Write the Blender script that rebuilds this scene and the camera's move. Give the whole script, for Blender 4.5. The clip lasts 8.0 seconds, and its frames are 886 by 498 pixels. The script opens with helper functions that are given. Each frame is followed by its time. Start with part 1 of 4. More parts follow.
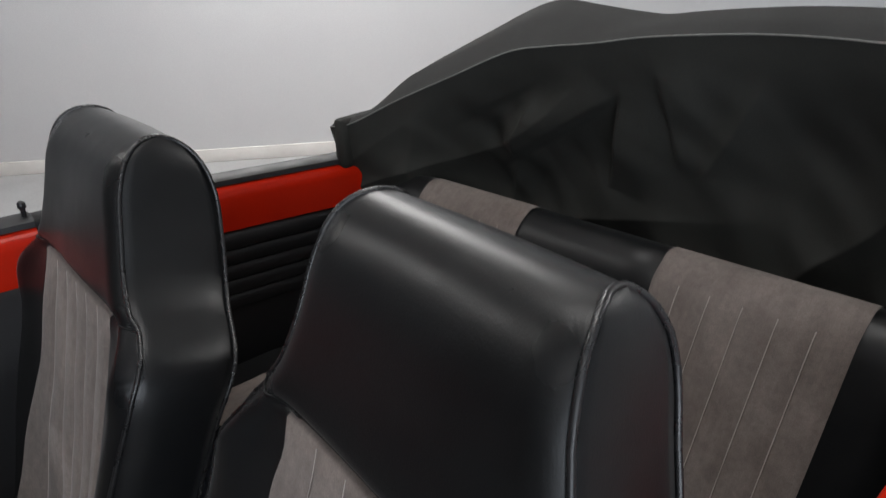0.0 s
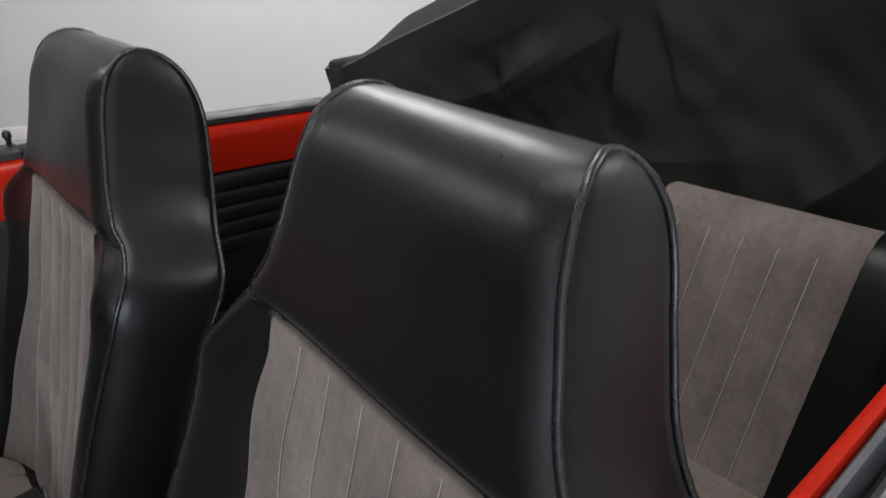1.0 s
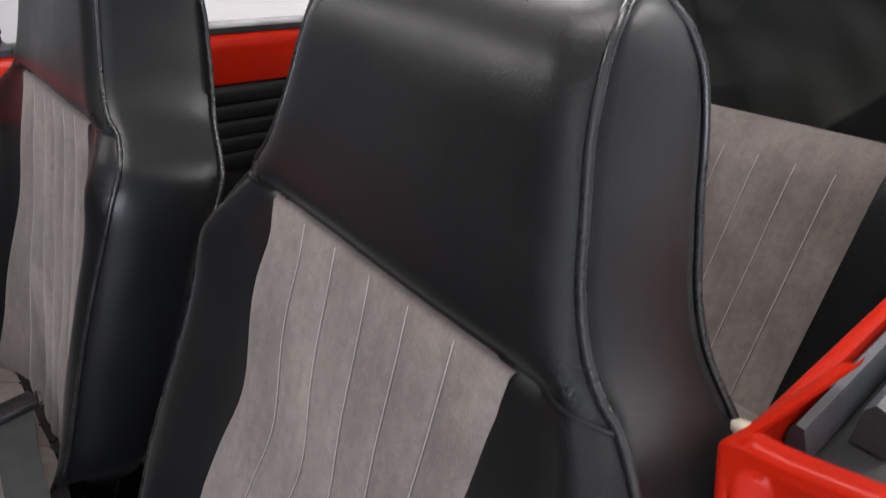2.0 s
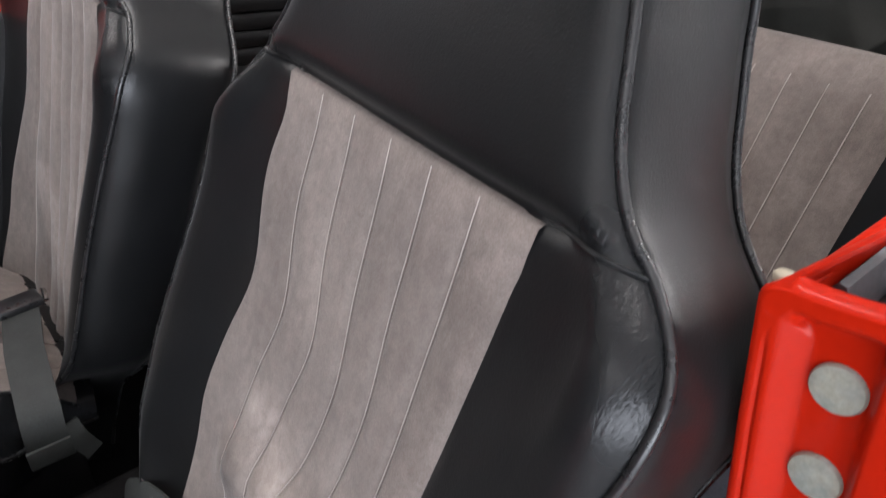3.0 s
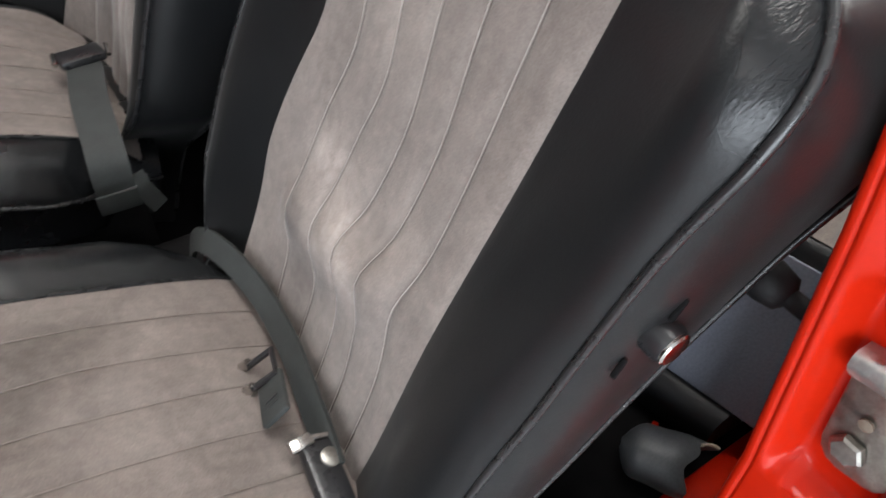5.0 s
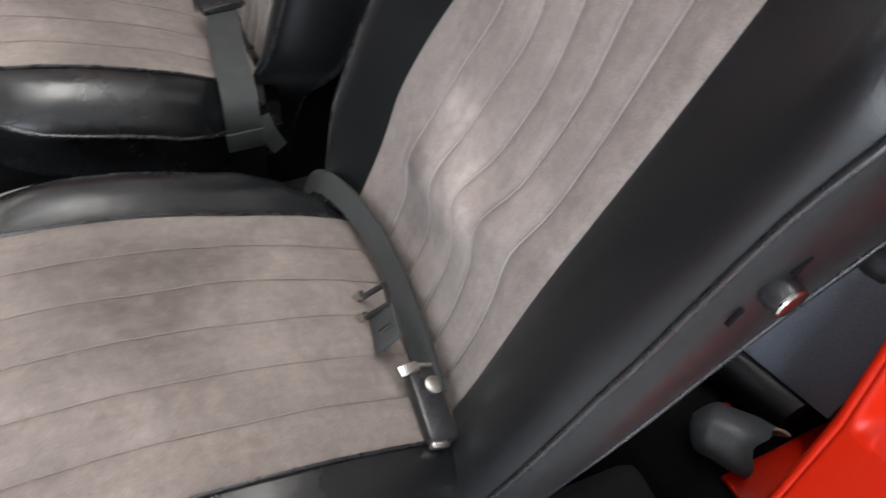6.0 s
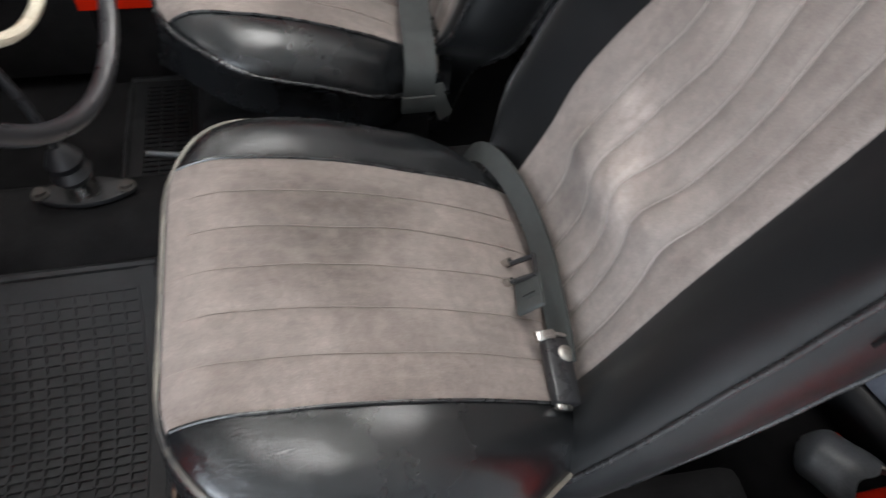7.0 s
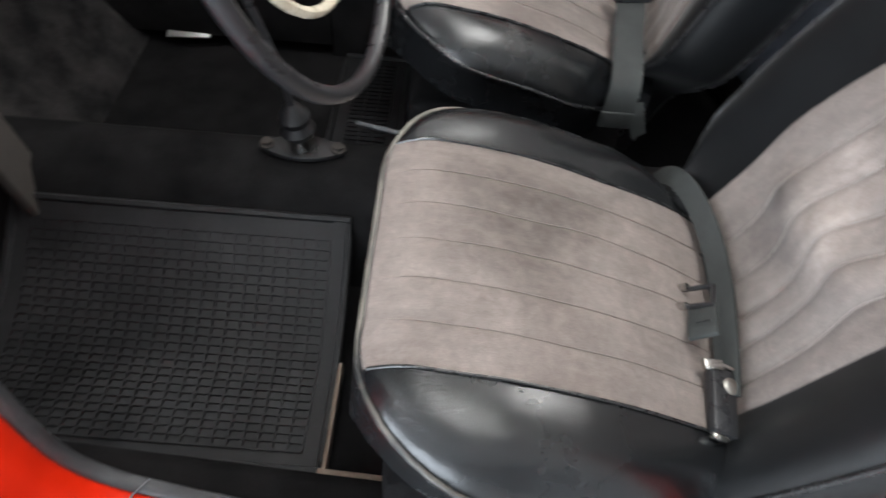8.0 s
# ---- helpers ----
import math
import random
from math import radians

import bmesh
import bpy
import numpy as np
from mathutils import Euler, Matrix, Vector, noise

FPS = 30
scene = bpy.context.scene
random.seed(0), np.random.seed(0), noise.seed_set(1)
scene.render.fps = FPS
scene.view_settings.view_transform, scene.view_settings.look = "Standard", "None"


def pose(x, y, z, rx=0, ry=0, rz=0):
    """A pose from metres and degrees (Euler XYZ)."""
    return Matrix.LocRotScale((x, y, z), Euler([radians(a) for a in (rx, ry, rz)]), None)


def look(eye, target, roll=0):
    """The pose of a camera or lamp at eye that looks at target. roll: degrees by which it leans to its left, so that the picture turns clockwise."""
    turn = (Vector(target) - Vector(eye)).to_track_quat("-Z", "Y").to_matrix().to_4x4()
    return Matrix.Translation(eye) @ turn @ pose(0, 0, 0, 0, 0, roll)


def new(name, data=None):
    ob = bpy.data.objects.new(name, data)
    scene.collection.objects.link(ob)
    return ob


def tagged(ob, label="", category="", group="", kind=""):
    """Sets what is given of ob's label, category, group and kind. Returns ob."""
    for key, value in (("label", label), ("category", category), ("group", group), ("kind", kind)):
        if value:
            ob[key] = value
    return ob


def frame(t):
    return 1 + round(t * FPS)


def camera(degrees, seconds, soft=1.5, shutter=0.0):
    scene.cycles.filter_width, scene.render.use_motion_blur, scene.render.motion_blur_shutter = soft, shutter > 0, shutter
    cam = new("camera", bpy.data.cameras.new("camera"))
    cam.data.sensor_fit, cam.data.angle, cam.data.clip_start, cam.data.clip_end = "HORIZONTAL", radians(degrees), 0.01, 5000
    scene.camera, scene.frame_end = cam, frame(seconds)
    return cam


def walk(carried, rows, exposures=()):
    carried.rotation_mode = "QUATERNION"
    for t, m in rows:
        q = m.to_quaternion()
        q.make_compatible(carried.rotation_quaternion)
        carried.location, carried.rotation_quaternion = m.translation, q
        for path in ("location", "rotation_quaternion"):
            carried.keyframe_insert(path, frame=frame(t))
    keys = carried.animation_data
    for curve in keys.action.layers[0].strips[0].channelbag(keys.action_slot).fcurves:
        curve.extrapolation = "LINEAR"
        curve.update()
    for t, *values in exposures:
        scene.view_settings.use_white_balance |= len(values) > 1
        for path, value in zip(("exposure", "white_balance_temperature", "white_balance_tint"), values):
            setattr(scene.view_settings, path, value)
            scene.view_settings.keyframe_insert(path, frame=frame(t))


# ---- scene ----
cam = camera(66.7, 8.0, 1.35, 0.6)
PATH = [
    (0, (-0.001, -0.204, 1.343), (1.205, 1.174, 0.539), -1.3),
    (0.5, (0.0, -0.21, 1.303), (1.198, 1.165, 0.483), -1.4),
    (1, (-0.002, -0.217, 1.268), (1.186, 1.144, 0.411), -0.9),
    (2.5, (-0.025, -0.213, 1.168), (1.115, 1.07, 0.141), 2.2),
    (3, (-0.034, -0.218, 1.139), (1.078, 1.045, 0.058), 3.4),
    (3.5, (-0.045, -0.221, 1.114), (1.041, 1.007, -0.031), 4.5),
    (4, (-0.049, -0.224, 1.08), (1.001, 0.958, -0.145), 5.1),
    (4.5, (-0.052, -0.228, 1.055), (0.921, 0.908, -0.272), 5.7),
    (4.7, (-0.054, -0.225, 1.054), (0.861, 0.883, -0.337), 6.0),
    (6, (-0.136, -0.245, 1.065), (0.547, 0.898, -0.427), 6.9),
    (6.5, (-0.171, -0.256, 1.089), (0.365, 0.908, -0.447), 7.0),
    (7, (-0.208, -0.271, 1.105), (0.182, 0.921, -0.453), 7.1),
    (7.5, (-0.246, -0.286, 1.117), (-0.028, 0.934, -0.452), 6.5),
    (8, (-0.282, -0.304, 1.131), (-0.257, 0.928, -0.444), 5.4),
]
EXPOSURES = [(0.0, -0.82, 6550, 10), (1.0, -0.66, 6550, 11), (2.5, 0.12, 6600, 14), (3.5, 0.28, 6600, 13), (4.5, 0.43, 6650, 9), (6.0, 0.53, 6550, 10),
             (7.0, 0.49, 6500, 9), (8.0, 0.66, 6450, 8)]
walk(cam, [(t, look(eye, target, roll)) for t, eye, target, roll in PATH], EXPOSURES)

# ---- world and light ----
world = bpy.data.worlds.new("world")
scene.world = world
world.use_nodes = True
world.node_tree.nodes["Background"].inputs[0].default_value = (0.9, 0.95, 1.0, 1)
world.node_tree.nodes["Background"].inputs[1].default_value = 0.05


def ceiling_lamp(x, y, sx, sy, power, z=3.05):
    data = bpy.data.lights.new("ceiling_lamp", "AREA")
    data.shape, data.size, data.size_y, data.energy = "RECTANGLE", sx, sy, power
    data.color = (1.0, 0.985, 0.97)
    ob = new("ceiling_lamp", data)
    ob.matrix_world = pose(x, y, z)
    return ob


ceiling_lamp(-2.0, -1.0, 0.2, 1.2, 9)
ceiling_lamp(0.25, 0.3, 0.65, 1.7, 33)
ceiling_lamp(-1.2, 2.9, 0.25, 1.5, 34)
ceiling_lamp(2.0, 2.9, 0.13, 1.5, 115)
ceiling_lamp(4.2, -1.6, 0.3, 1.4, 105)
# daylight through the open garage door
door_light = bpy.data.lights.new("door_daylight", "AREA")
door_light.shape, door_light.size, door_light.size_y, door_light.energy, door_light.color = "RECTANGLE", 2.9, 2.2, 158, (0.82, 0.90, 1.0)


# ---- materials ----
def material(name, color, rough=0.5, metal=0.0, spec=0.5, coat=0.0, sheen=0.0, second=None, blotch=6.0, mix=0.5,
             grain=0.0, grain_scale=300.0, bump=0.0, bump_scale=40.0, rough_var=0.0, sharp=0.5, stretch=(1, 1, 1)):
    m = bpy.data.materials.new(name)
    m.use_nodes = True
    nt = m.node_tree
    p = nt.nodes["Principled BSDF"]
    p.inputs["Base Color"].default_value = (*color, 1)
    p.inputs["Roughness"].default_value = rough
    p.inputs["Metallic"].default_value = metal
    p.inputs["Specular IOR Level"].default_value = spec
    p.inputs["Coat Weight"].default_value = coat
    p.inputs["Coat Roughness"].default_value = 0.04
    p.inputs["Sheen Weight"].default_value = sheen
    p.inputs["Sheen Roughness"].default_value = 0.4
    co = nt.nodes.new("ShaderNodeTexCoord")
    mp = nt.nodes.new("ShaderNodeMapping")
    mp.inputs["Scale"].default_value = stretch
    nt.links.new(co.outputs["Object"], mp.inputs["Vector"])
    where = mp.outputs["Vector"]

    def noise_node(scale, detail=4.0, rgh=0.6):
        n = nt.nodes.new("ShaderNodeTexNoise")
        n.inputs["Scale"].default_value, n.inputs["Detail"].default_value, n.inputs["Roughness"].default_value = scale, detail, rgh
        nt.links.new(where, n.inputs["Vector"])
        return n

    if second:
        n = noise_node(blotch, 5.0)
        r = nt.nodes.new("ShaderNodeValToRGB")
        r.color_ramp.elements[0].position, r.color_ramp.elements[1].position = 0.5 - sharp / 2, 0.5 + sharp / 2
        r.color_ramp.elements[0].color, r.color_ramp.elements[1].color = (*color, 1), (*second, 1)
        nt.links.new(n.outputs["Fac"], r.inputs["Fac"])
        g = noise_node(grain_scale, 2.0)
        mm = nt.nodes.new("ShaderNodeMix")
        mm.data_type, mm.blend_type = "RGBA", "OVERLAY"
        mm.inputs["Factor"].default_value = mix
        nt.links.new(r.outputs["Color"], mm.inputs["A"])
        nt.links.new(g.outputs["Fac"], mm.inputs["B"])
        nt.links.new(mm.outputs["Result"], p.inputs["Base Color"])
    if rough_var:
        n = noise_node(blotch * 1.7, 4.0)
        mr = nt.nodes.new("ShaderNodeMapRange")
        mr.inputs["To Min"].default_value, mr.inputs["To Max"].default_value = max(0.02, rough - rough_var), min(1, rough + rough_var)
        mr.inputs["From Min"].default_value, mr.inputs["From Max"].default_value = 0.3, 0.7
        nt.links.new(n.outputs["Fac"], mr.inputs["Value"])
        nt.links.new(mr.outputs["Result"], p.inputs["Roughness"])
    last = None
    for strength, scale, dist in ((bump, bump_scale, 0.004), (grain, grain_scale, 0.0008)):
        if strength:
            n = noise_node(scale, 3.0)
            b = nt.nodes.new("ShaderNodeBump")
            b.inputs["Strength"].default_value, b.inputs["Distance"].default_value = strength, dist
            nt.links.new(n.outputs["Fac"], b.inputs["Height"])
            if last:
                nt.links.new(last.outputs["Normal"], b.inputs["Normal"])
            last = b
    if last:
        nt.links.new(last.outputs["Normal"], p.inputs["Normal"])
    return m


VINYL = material("black_vinyl", (0.0046, 0.0049, 0.0052), 0.36, spec=0.36, sheen=0.05, second=(0.009, 0.0096, 0.0106), blotch=5, mix=0.25,
                 grain=0.22, grain_scale=520, bump=0.05, bump_scale=16, rough_var=0.06)
SEATVINYL = material("polished_black_vinyl", (0.006, 0.0065, 0.0072), 0.26, spec=0.55, second=(0.010, 0.0108, 0.0119), blotch=7, mix=0.25,
                     grain=0.22, grain_scale=520, bump=0.2, bump_scale=18, rough_var=0.07)


def add_creases(m):
    """Short sharp wrinkles, as deep as the mesh's crease layer says."""
    nt = m.node_tree
    p = nt.nodes["Principled BSDF"]
    co = nt.nodes.new("ShaderNodeTexCoord")
    mp = nt.nodes.new("ShaderNodeMapping")
    mp.inputs["Rotation"].default_value = (0.35, 0.0, 0.0)
    mp.inputs["Scale"].default_value = (170, 560, 110)
    nt.links.new(co.outputs["Object"], mp.inputs["Vector"])
    n = nt.nodes.new("ShaderNodeTexNoise")
    n.inputs["Scale"].default_value, n.inputs["Detail"].default_value, n.inputs["Distortion"].default_value = 1.0, 3.0, 1.2
    nt.links.new(mp.outputs["Vector"], n.inputs["Vector"])
    at = nt.nodes.new("ShaderNodeAttribute")
    at.attribute_name = "crease"
    b = nt.nodes.new("ShaderNodeBump")
    b.inputs["Distance"].default_value = 0.0008
    nt.links.new(n.outputs["Fac"], b.inputs["Height"])
    nt.links.new(at.outputs["Fac"], b.inputs["Strength"])
    old = p.inputs["Normal"].links[0].from_socket
    nt.links.new(old, b.inputs["Normal"])
    nt.links.new(b.outputs["Normal"], p.inputs["Normal"])
    # rubbed smooth where it is creased
    rub = nt.nodes.new("ShaderNodeMath")
    rub.operation, rub.use_clamp = "MULTIPLY_ADD", True
    rub.inputs[1].default_value = -0.3
    nt.links.new(at.outputs["Fac"], rub.inputs[0])
    nt.links.new(p.inputs["Roughness"].links[0].from_socket, rub.inputs[2])
    nt.links.new(rub.outputs[0], p.inputs["Roughness"])


add_creases(VINYL)
add_creases(SEATVINYL)


def creased(ob, spots):
    """Writes the crease layer: spots are (centre, radius, depth) in the object's own axes."""
    layer = ob.data.attributes.new("crease", "FLOAT", "POINT")
    values = []
    for v in ob.data.vertices:
        values.append(max(d * ease(0, 1, 1 - (v.co - Vector(c)).length / r) for c, r, d in spots))
    layer.data.foreach_set("value", values)



def velour():
    """Worn grey velour: stains, brushed nap and a fine pile."""
    m = material("grey_velour", (0.178, 0.149, 0.135), 0.95, spec=0.1, sheen=0.16, second=(0.236, 0.203, 0.185), blotch=7, mix=0.35, grain=0.5, grain_scale=700, bump=0.2, bump_scale=30, sharp=0.5)
    nt = m.node_tree
    p = nt.nodes["Principled BSDF"]
    base = p.inputs["Base Color"].links[0].from_socket
    co = nt.nodes.new("ShaderNodeTexCoord")
    for scale, lo, hi, dist in ((18.0, 0.94, 1.06, 1.6), (4.5, 0.86, 1.10, 0.9), (90.0, 0.92, 1.07, 0.6)):
        n = nt.nodes.new("ShaderNodeTexNoise")
        n.inputs["Scale"].default_value, n.inputs["Detail"].default_value, n.inputs["Distortion"].default_value = scale, 3.0, dist
        nt.links.new(co.outputs["Object"], n.inputs["Vector"])
        r = nt.nodes.new("ShaderNodeMapRange")
        r.inputs["From Min"].default_value, r.inputs["From Max"].default_value = 0.35, 0.65
        r.inputs["To Min"].default_value, r.inputs["To Max"].default_value = lo, hi
        nt.links.new(n.outputs["Fac"], r.inputs["Value"])
        k = nt.nodes.new("ShaderNodeVectorMath")
        k.operation = "SCALE"
        nt.links.new(base, k.inputs[0])
        nt.links.new(r.outputs["Result"], k.inputs["Scale"])
        base = k.outputs[0]
    # the nap brushed into streaks along the pleats
    for scale, lo, hi in (((5.0, 40.0, 5.0), 0.95, 1.05), ((22.0, 170.0, 22.0), 0.955, 1.045)):
        mp = nt.nodes.new("ShaderNodeMapping")
        mp.inputs["Scale"].default_value = scale
        nt.links.new(co.outputs["Object"], mp.inputs["Vector"])
        n = nt.nodes.new("ShaderNodeTexNoise")
        n.inputs["Scale"].default_value, n.inputs["Detail"].default_value, n.inputs["Distortion"].default_value = 1.0, 4.0, 0.5
        nt.links.new(mp.outputs["Vector"], n.inputs["Vector"])
        r = nt.nodes.new("ShaderNodeMapRange")
        r.inputs["From Min"].default_value, r.inputs["From Max"].default_value = 0.32, 0.68
        r.inputs["To Min"].default_value, r.inputs["To Max"].default_value = lo, hi
        nt.links.new(n.outputs["Fac"], r.inputs["Value"])
        k = nt.nodes.new("ShaderNodeVectorMath")
        k.operation = "SCALE"
        nt.links.new(base, k.inputs[0])
        nt.links.new(r.outputs["Result"], k.inputs["Scale"])
        base = k.outputs[0]
    # rubbed and stained patches, and the backrest bulge's painted light and shade, from a mesh layer
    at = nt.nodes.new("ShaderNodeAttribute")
    at.attribute_name = "wear_shade"
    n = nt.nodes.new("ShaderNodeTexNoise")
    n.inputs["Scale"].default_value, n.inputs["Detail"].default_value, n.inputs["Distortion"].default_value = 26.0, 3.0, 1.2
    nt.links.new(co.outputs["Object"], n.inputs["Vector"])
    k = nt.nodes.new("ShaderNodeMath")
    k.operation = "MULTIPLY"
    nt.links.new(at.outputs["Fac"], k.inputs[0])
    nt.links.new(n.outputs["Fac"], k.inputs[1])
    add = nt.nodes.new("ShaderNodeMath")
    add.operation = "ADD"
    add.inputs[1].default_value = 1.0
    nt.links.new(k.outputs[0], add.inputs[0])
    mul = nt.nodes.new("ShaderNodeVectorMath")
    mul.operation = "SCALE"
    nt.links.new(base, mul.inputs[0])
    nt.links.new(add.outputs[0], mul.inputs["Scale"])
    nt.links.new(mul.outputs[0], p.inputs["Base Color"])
    return m


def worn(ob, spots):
    """Writes the layer of rubbed patches and painted shading: spots are (centre, radius, amount) in the object's own
    axes.
    """
    layer = ob.data.attributes.new("wear_shade", "FLOAT", "POINT")
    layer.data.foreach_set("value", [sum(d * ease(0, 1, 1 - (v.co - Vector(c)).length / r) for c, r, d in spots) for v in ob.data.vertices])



VELOUR = velour()
STITCH = material("pale_stitching", (0.43, 0.385, 0.355), 0.8, spec=0.2)
DULL_STITCH = material("soiled_stitching", (0.24, 0.205, 0.185), 0.85, spec=0.15)
PIPING = material("black_piping", (0.014, 0.014, 0.015), 0.28, spec=0.6, second=(0.02, 0.02, 0.021), blotch=30, mix=0.2, rough_var=0.06)
PALE_PIPING = material("pale_grey_piping", (0.15, 0.15, 0.14), 0.6, second=(0.2, 0.2, 0.19), blotch=20, mix=0.2)
WORN_PIPING = material("worn_piping", (0.03, 0.03, 0.03), 0.35, second=(0.17, 0.155, 0.13), blotch=9, mix=0.2, sharp=0.2)
RED = material("red_paint", (0.455, 0.0135, 0.0025), 0.42, spec=0.06, coat=0.24, second=(0.505, 0.0155, 0.0035), blotch=3, mix=0.05, grain=0.05, grain_scale=200, rough_var=0.05)
RUBBER = material("black_rubber", (0.022, 0.023, 0.025), 0.55, second=(0.035, 0.036, 0.038), blotch=12, mix=0.3, grain=0.3, grain_scale=250, rough_var=0.1)
SHEET = material("dusty_rubber", (0.05, 0.053, 0.057), 0.4, second=(0.09, 0.094, 0.1), blotch=15, mix=0.4, rough_var=0.1)
GREY_RUBBER = material("grey_window_rubber", (0.06, 0.065, 0.075), 0.5, second=(0.1, 0.105, 0.115), blotch=20, mix=0.3, rough_var=0.1)
MAT = material("rubber_mat", (0.005, 0.005, 0.0054), 0.48, spec=0.25, second=(0.017, 0.0172, 0.0184), blotch=5.5, mix=0.5, sharp=0.3, grain=0.3, grain_scale=200, rough_var=0.2)
CARPET = material("black_carpet", (0.0035, 0.0035, 0.0038), 0.95, spec=0.04, second=(0.013, 0.0125, 0.0128), blotch=14, mix=0.5, grain=0.8, grain_scale=500)
GREY_CARPET = material("grey_carpet", (0.007, 0.007, 0.0075), 0.95, spec=0.1, second=(0.032, 0.030, 0.030), blotch=13, mix=0.5, sharp=0.3, grain=0.6, grain_scale=400)
TRIM = material("black_trim_board", (0.006, 0.006, 0.007), 0.5, spec=0.3, second=(0.010, 0.010, 0.011), blotch=6, mix=0.3, grain=0.3, grain_scale=350, rough_var=0.06)
CANVAS = material("black_canvas", (0.027, 0.0276, 0.025), 0.75, spec=0.2, sheen=0.05, second=(0.041, 0.0415, 0.038), blotch=5, mix=0.4,
                  grain=0.5, grain_scale=700, bump=1.0, bump_scale=9)
CANVAS_TOP = material("grey_black_canvas", (0.022, 0.0225, 0.022), 0.85, spec=0.25, second=(0.034, 0.0345, 0.034), blotch=6, mix=0.4, grain=0.5, grain_scale=700)
WEBBING = material("grey_webbing", (0.022, 0.025, 0.024), 0.75, second=(0.037, 0.041, 0.04), blotch=30, mix=0.3, grain=0.6, grain_scale=500)
FRONTVINYL = material("blue_grey_vinyl", (0.235, 0.25, 0.30), 0.5, spec=0.4, second=(0.27, 0.285, 0.34), blotch=6, mix=0.3, grain=0.3, grain_scale=300, rough_var=0.08)
CHROME = material("chrome", (0.62, 0.61, 0.59), 0.2, metal=1.0, second=(0.5, 0.48, 0.45), blotch=40, mix=0.2, rough_var=0.1)
STEEL = material("dull_steel", (0.42, 0.41, 0.38), 0.42, metal=1.0, second=(0.28, 0.26, 0.23), blotch=60, mix=0.3, rough_var=0.12)
ALLOY = material("pale_alloy", (0.5, 0.5, 0.49), 0.42, metal=0.8, second=(0.36, 0.36, 0.34), blotch=40, mix=0.3, rough_var=0.1)
PLUG = material("grey_plastic_plug", (0.24, 0.265, 0.245), 0.25, second=(0.34, 0.335, 0.27), blotch=90, mix=0.3, grain=0.2, grain_scale=300)
PLASTIC = material("black_plastic", (0.014, 0.014, 0.015), 0.3, second=(0.022, 0.022, 0.024), blotch=30, mix=0.2, rough_var=0.06)
IVORY = material("cream_ring", (0.55, 0.5, 0.4), 0.3, second=(0.42, 0.37, 0.28), blotch=20, mix=0.2, rough_var=0.1)
RIMMAT = material("dark_wheel_rim", (0.012, 0.012, 0.0135), 0.3, second=(0.02, 0.02, 0.022), blotch=15, mix=0.2, rough_var=0.06)
RUST = material("bare_rusty_edge", (0.12, 0.075, 0.05), 0.7, second=(0.27, 0.22, 0.17), blotch=25, mix=0.4, bump=0.4, bump_scale=90)
BOARD = material("brown_board", (0.017, 0.014, 0.012), 0.85, second=(0.03, 0.024, 0.02), blotch=8, mix=0.4, grain=0.4, grain_scale=200)
DARKWALL = material("dark_grey_wall", (0.07, 0.07, 0.073), 0.8, second=(0.09, 0.09, 0.093), blotch=1.5, mix=0.2)
PAINTWALL = material("grey_wall_paint", (0.62, 0.63, 0.645), 0.8, spec=0.2, second=(0.66, 0.67, 0.68), blotch=1.5, mix=0.15, grain=0.4, grain_scale=160, bump=0.15, bump_scale=45)
WHITE = material("white_skirting", (0.88, 0.87, 0.84), 0.6, second=(0.7, 0.69, 0.66), blotch=4, mix=0.15)
CONCRETE = material("grey_floor_paint", (0.42, 0.425, 0.43), 0.45, second=(0.5, 0.505, 0.51), blotch=2.2, mix=0.3, grain=0.3, grain_scale=90, rough_var=0.1)


# ---- mesh helpers ----
def part(name, bm, mat, parent=None, label="", smooth=True, angle=45):
    me = bpy.data.meshes.new(name)
    bmesh.ops.recalc_face_normals(bm, faces=bm.faces)
    bm.to_mesh(me)
    bm.free()
    me.materials.append(mat)
    if smooth:
        me.polygons.foreach_set("use_smooth", [True] * len(me.polygons))
        me.set_sharp_from_angle(angle=radians(angle))
    ob = new(name, me)
    if parent:
        ob.parent = parent
    if label:
        ob["label"] = label
    return ob


def thing(name, label, category, at=(0, 0, 0), group=""):
    ob = new(name)
    ob.empty_display_size = 0.1
    ob.location = at
    return tagged(ob, label, category, group)


def grid(rows, wrap=False, bm=None, cap=False):
    """A sheet through rows of points; wrap joins each row's ends, cap closes first and last row."""
    bm = bm or bmesh.new()
    vs = [[bm.verts.new(p) for p in row] for row in rows]
    for a, b in zip(vs, vs[1:]):
        n = len(a)
        for i in range(n if wrap else n - 1):
            j = (i + 1) % n
            bm.faces.new((a[i], a[j], b[j], b[i]))
    if cap:
        bm.faces.new(vs[0])
        bm.faces.new(vs[-1][::-1])
    return bm


def shell(rows, thick):
    """A sheet with an even thickness, along its normals."""
    bm = grid(rows)
    bmesh.ops.recalc_face_normals(bm, faces=bm.faces)
    bmesh.ops.solidify(bm, geom=bm.faces[:], thickness=thick)
    return bm


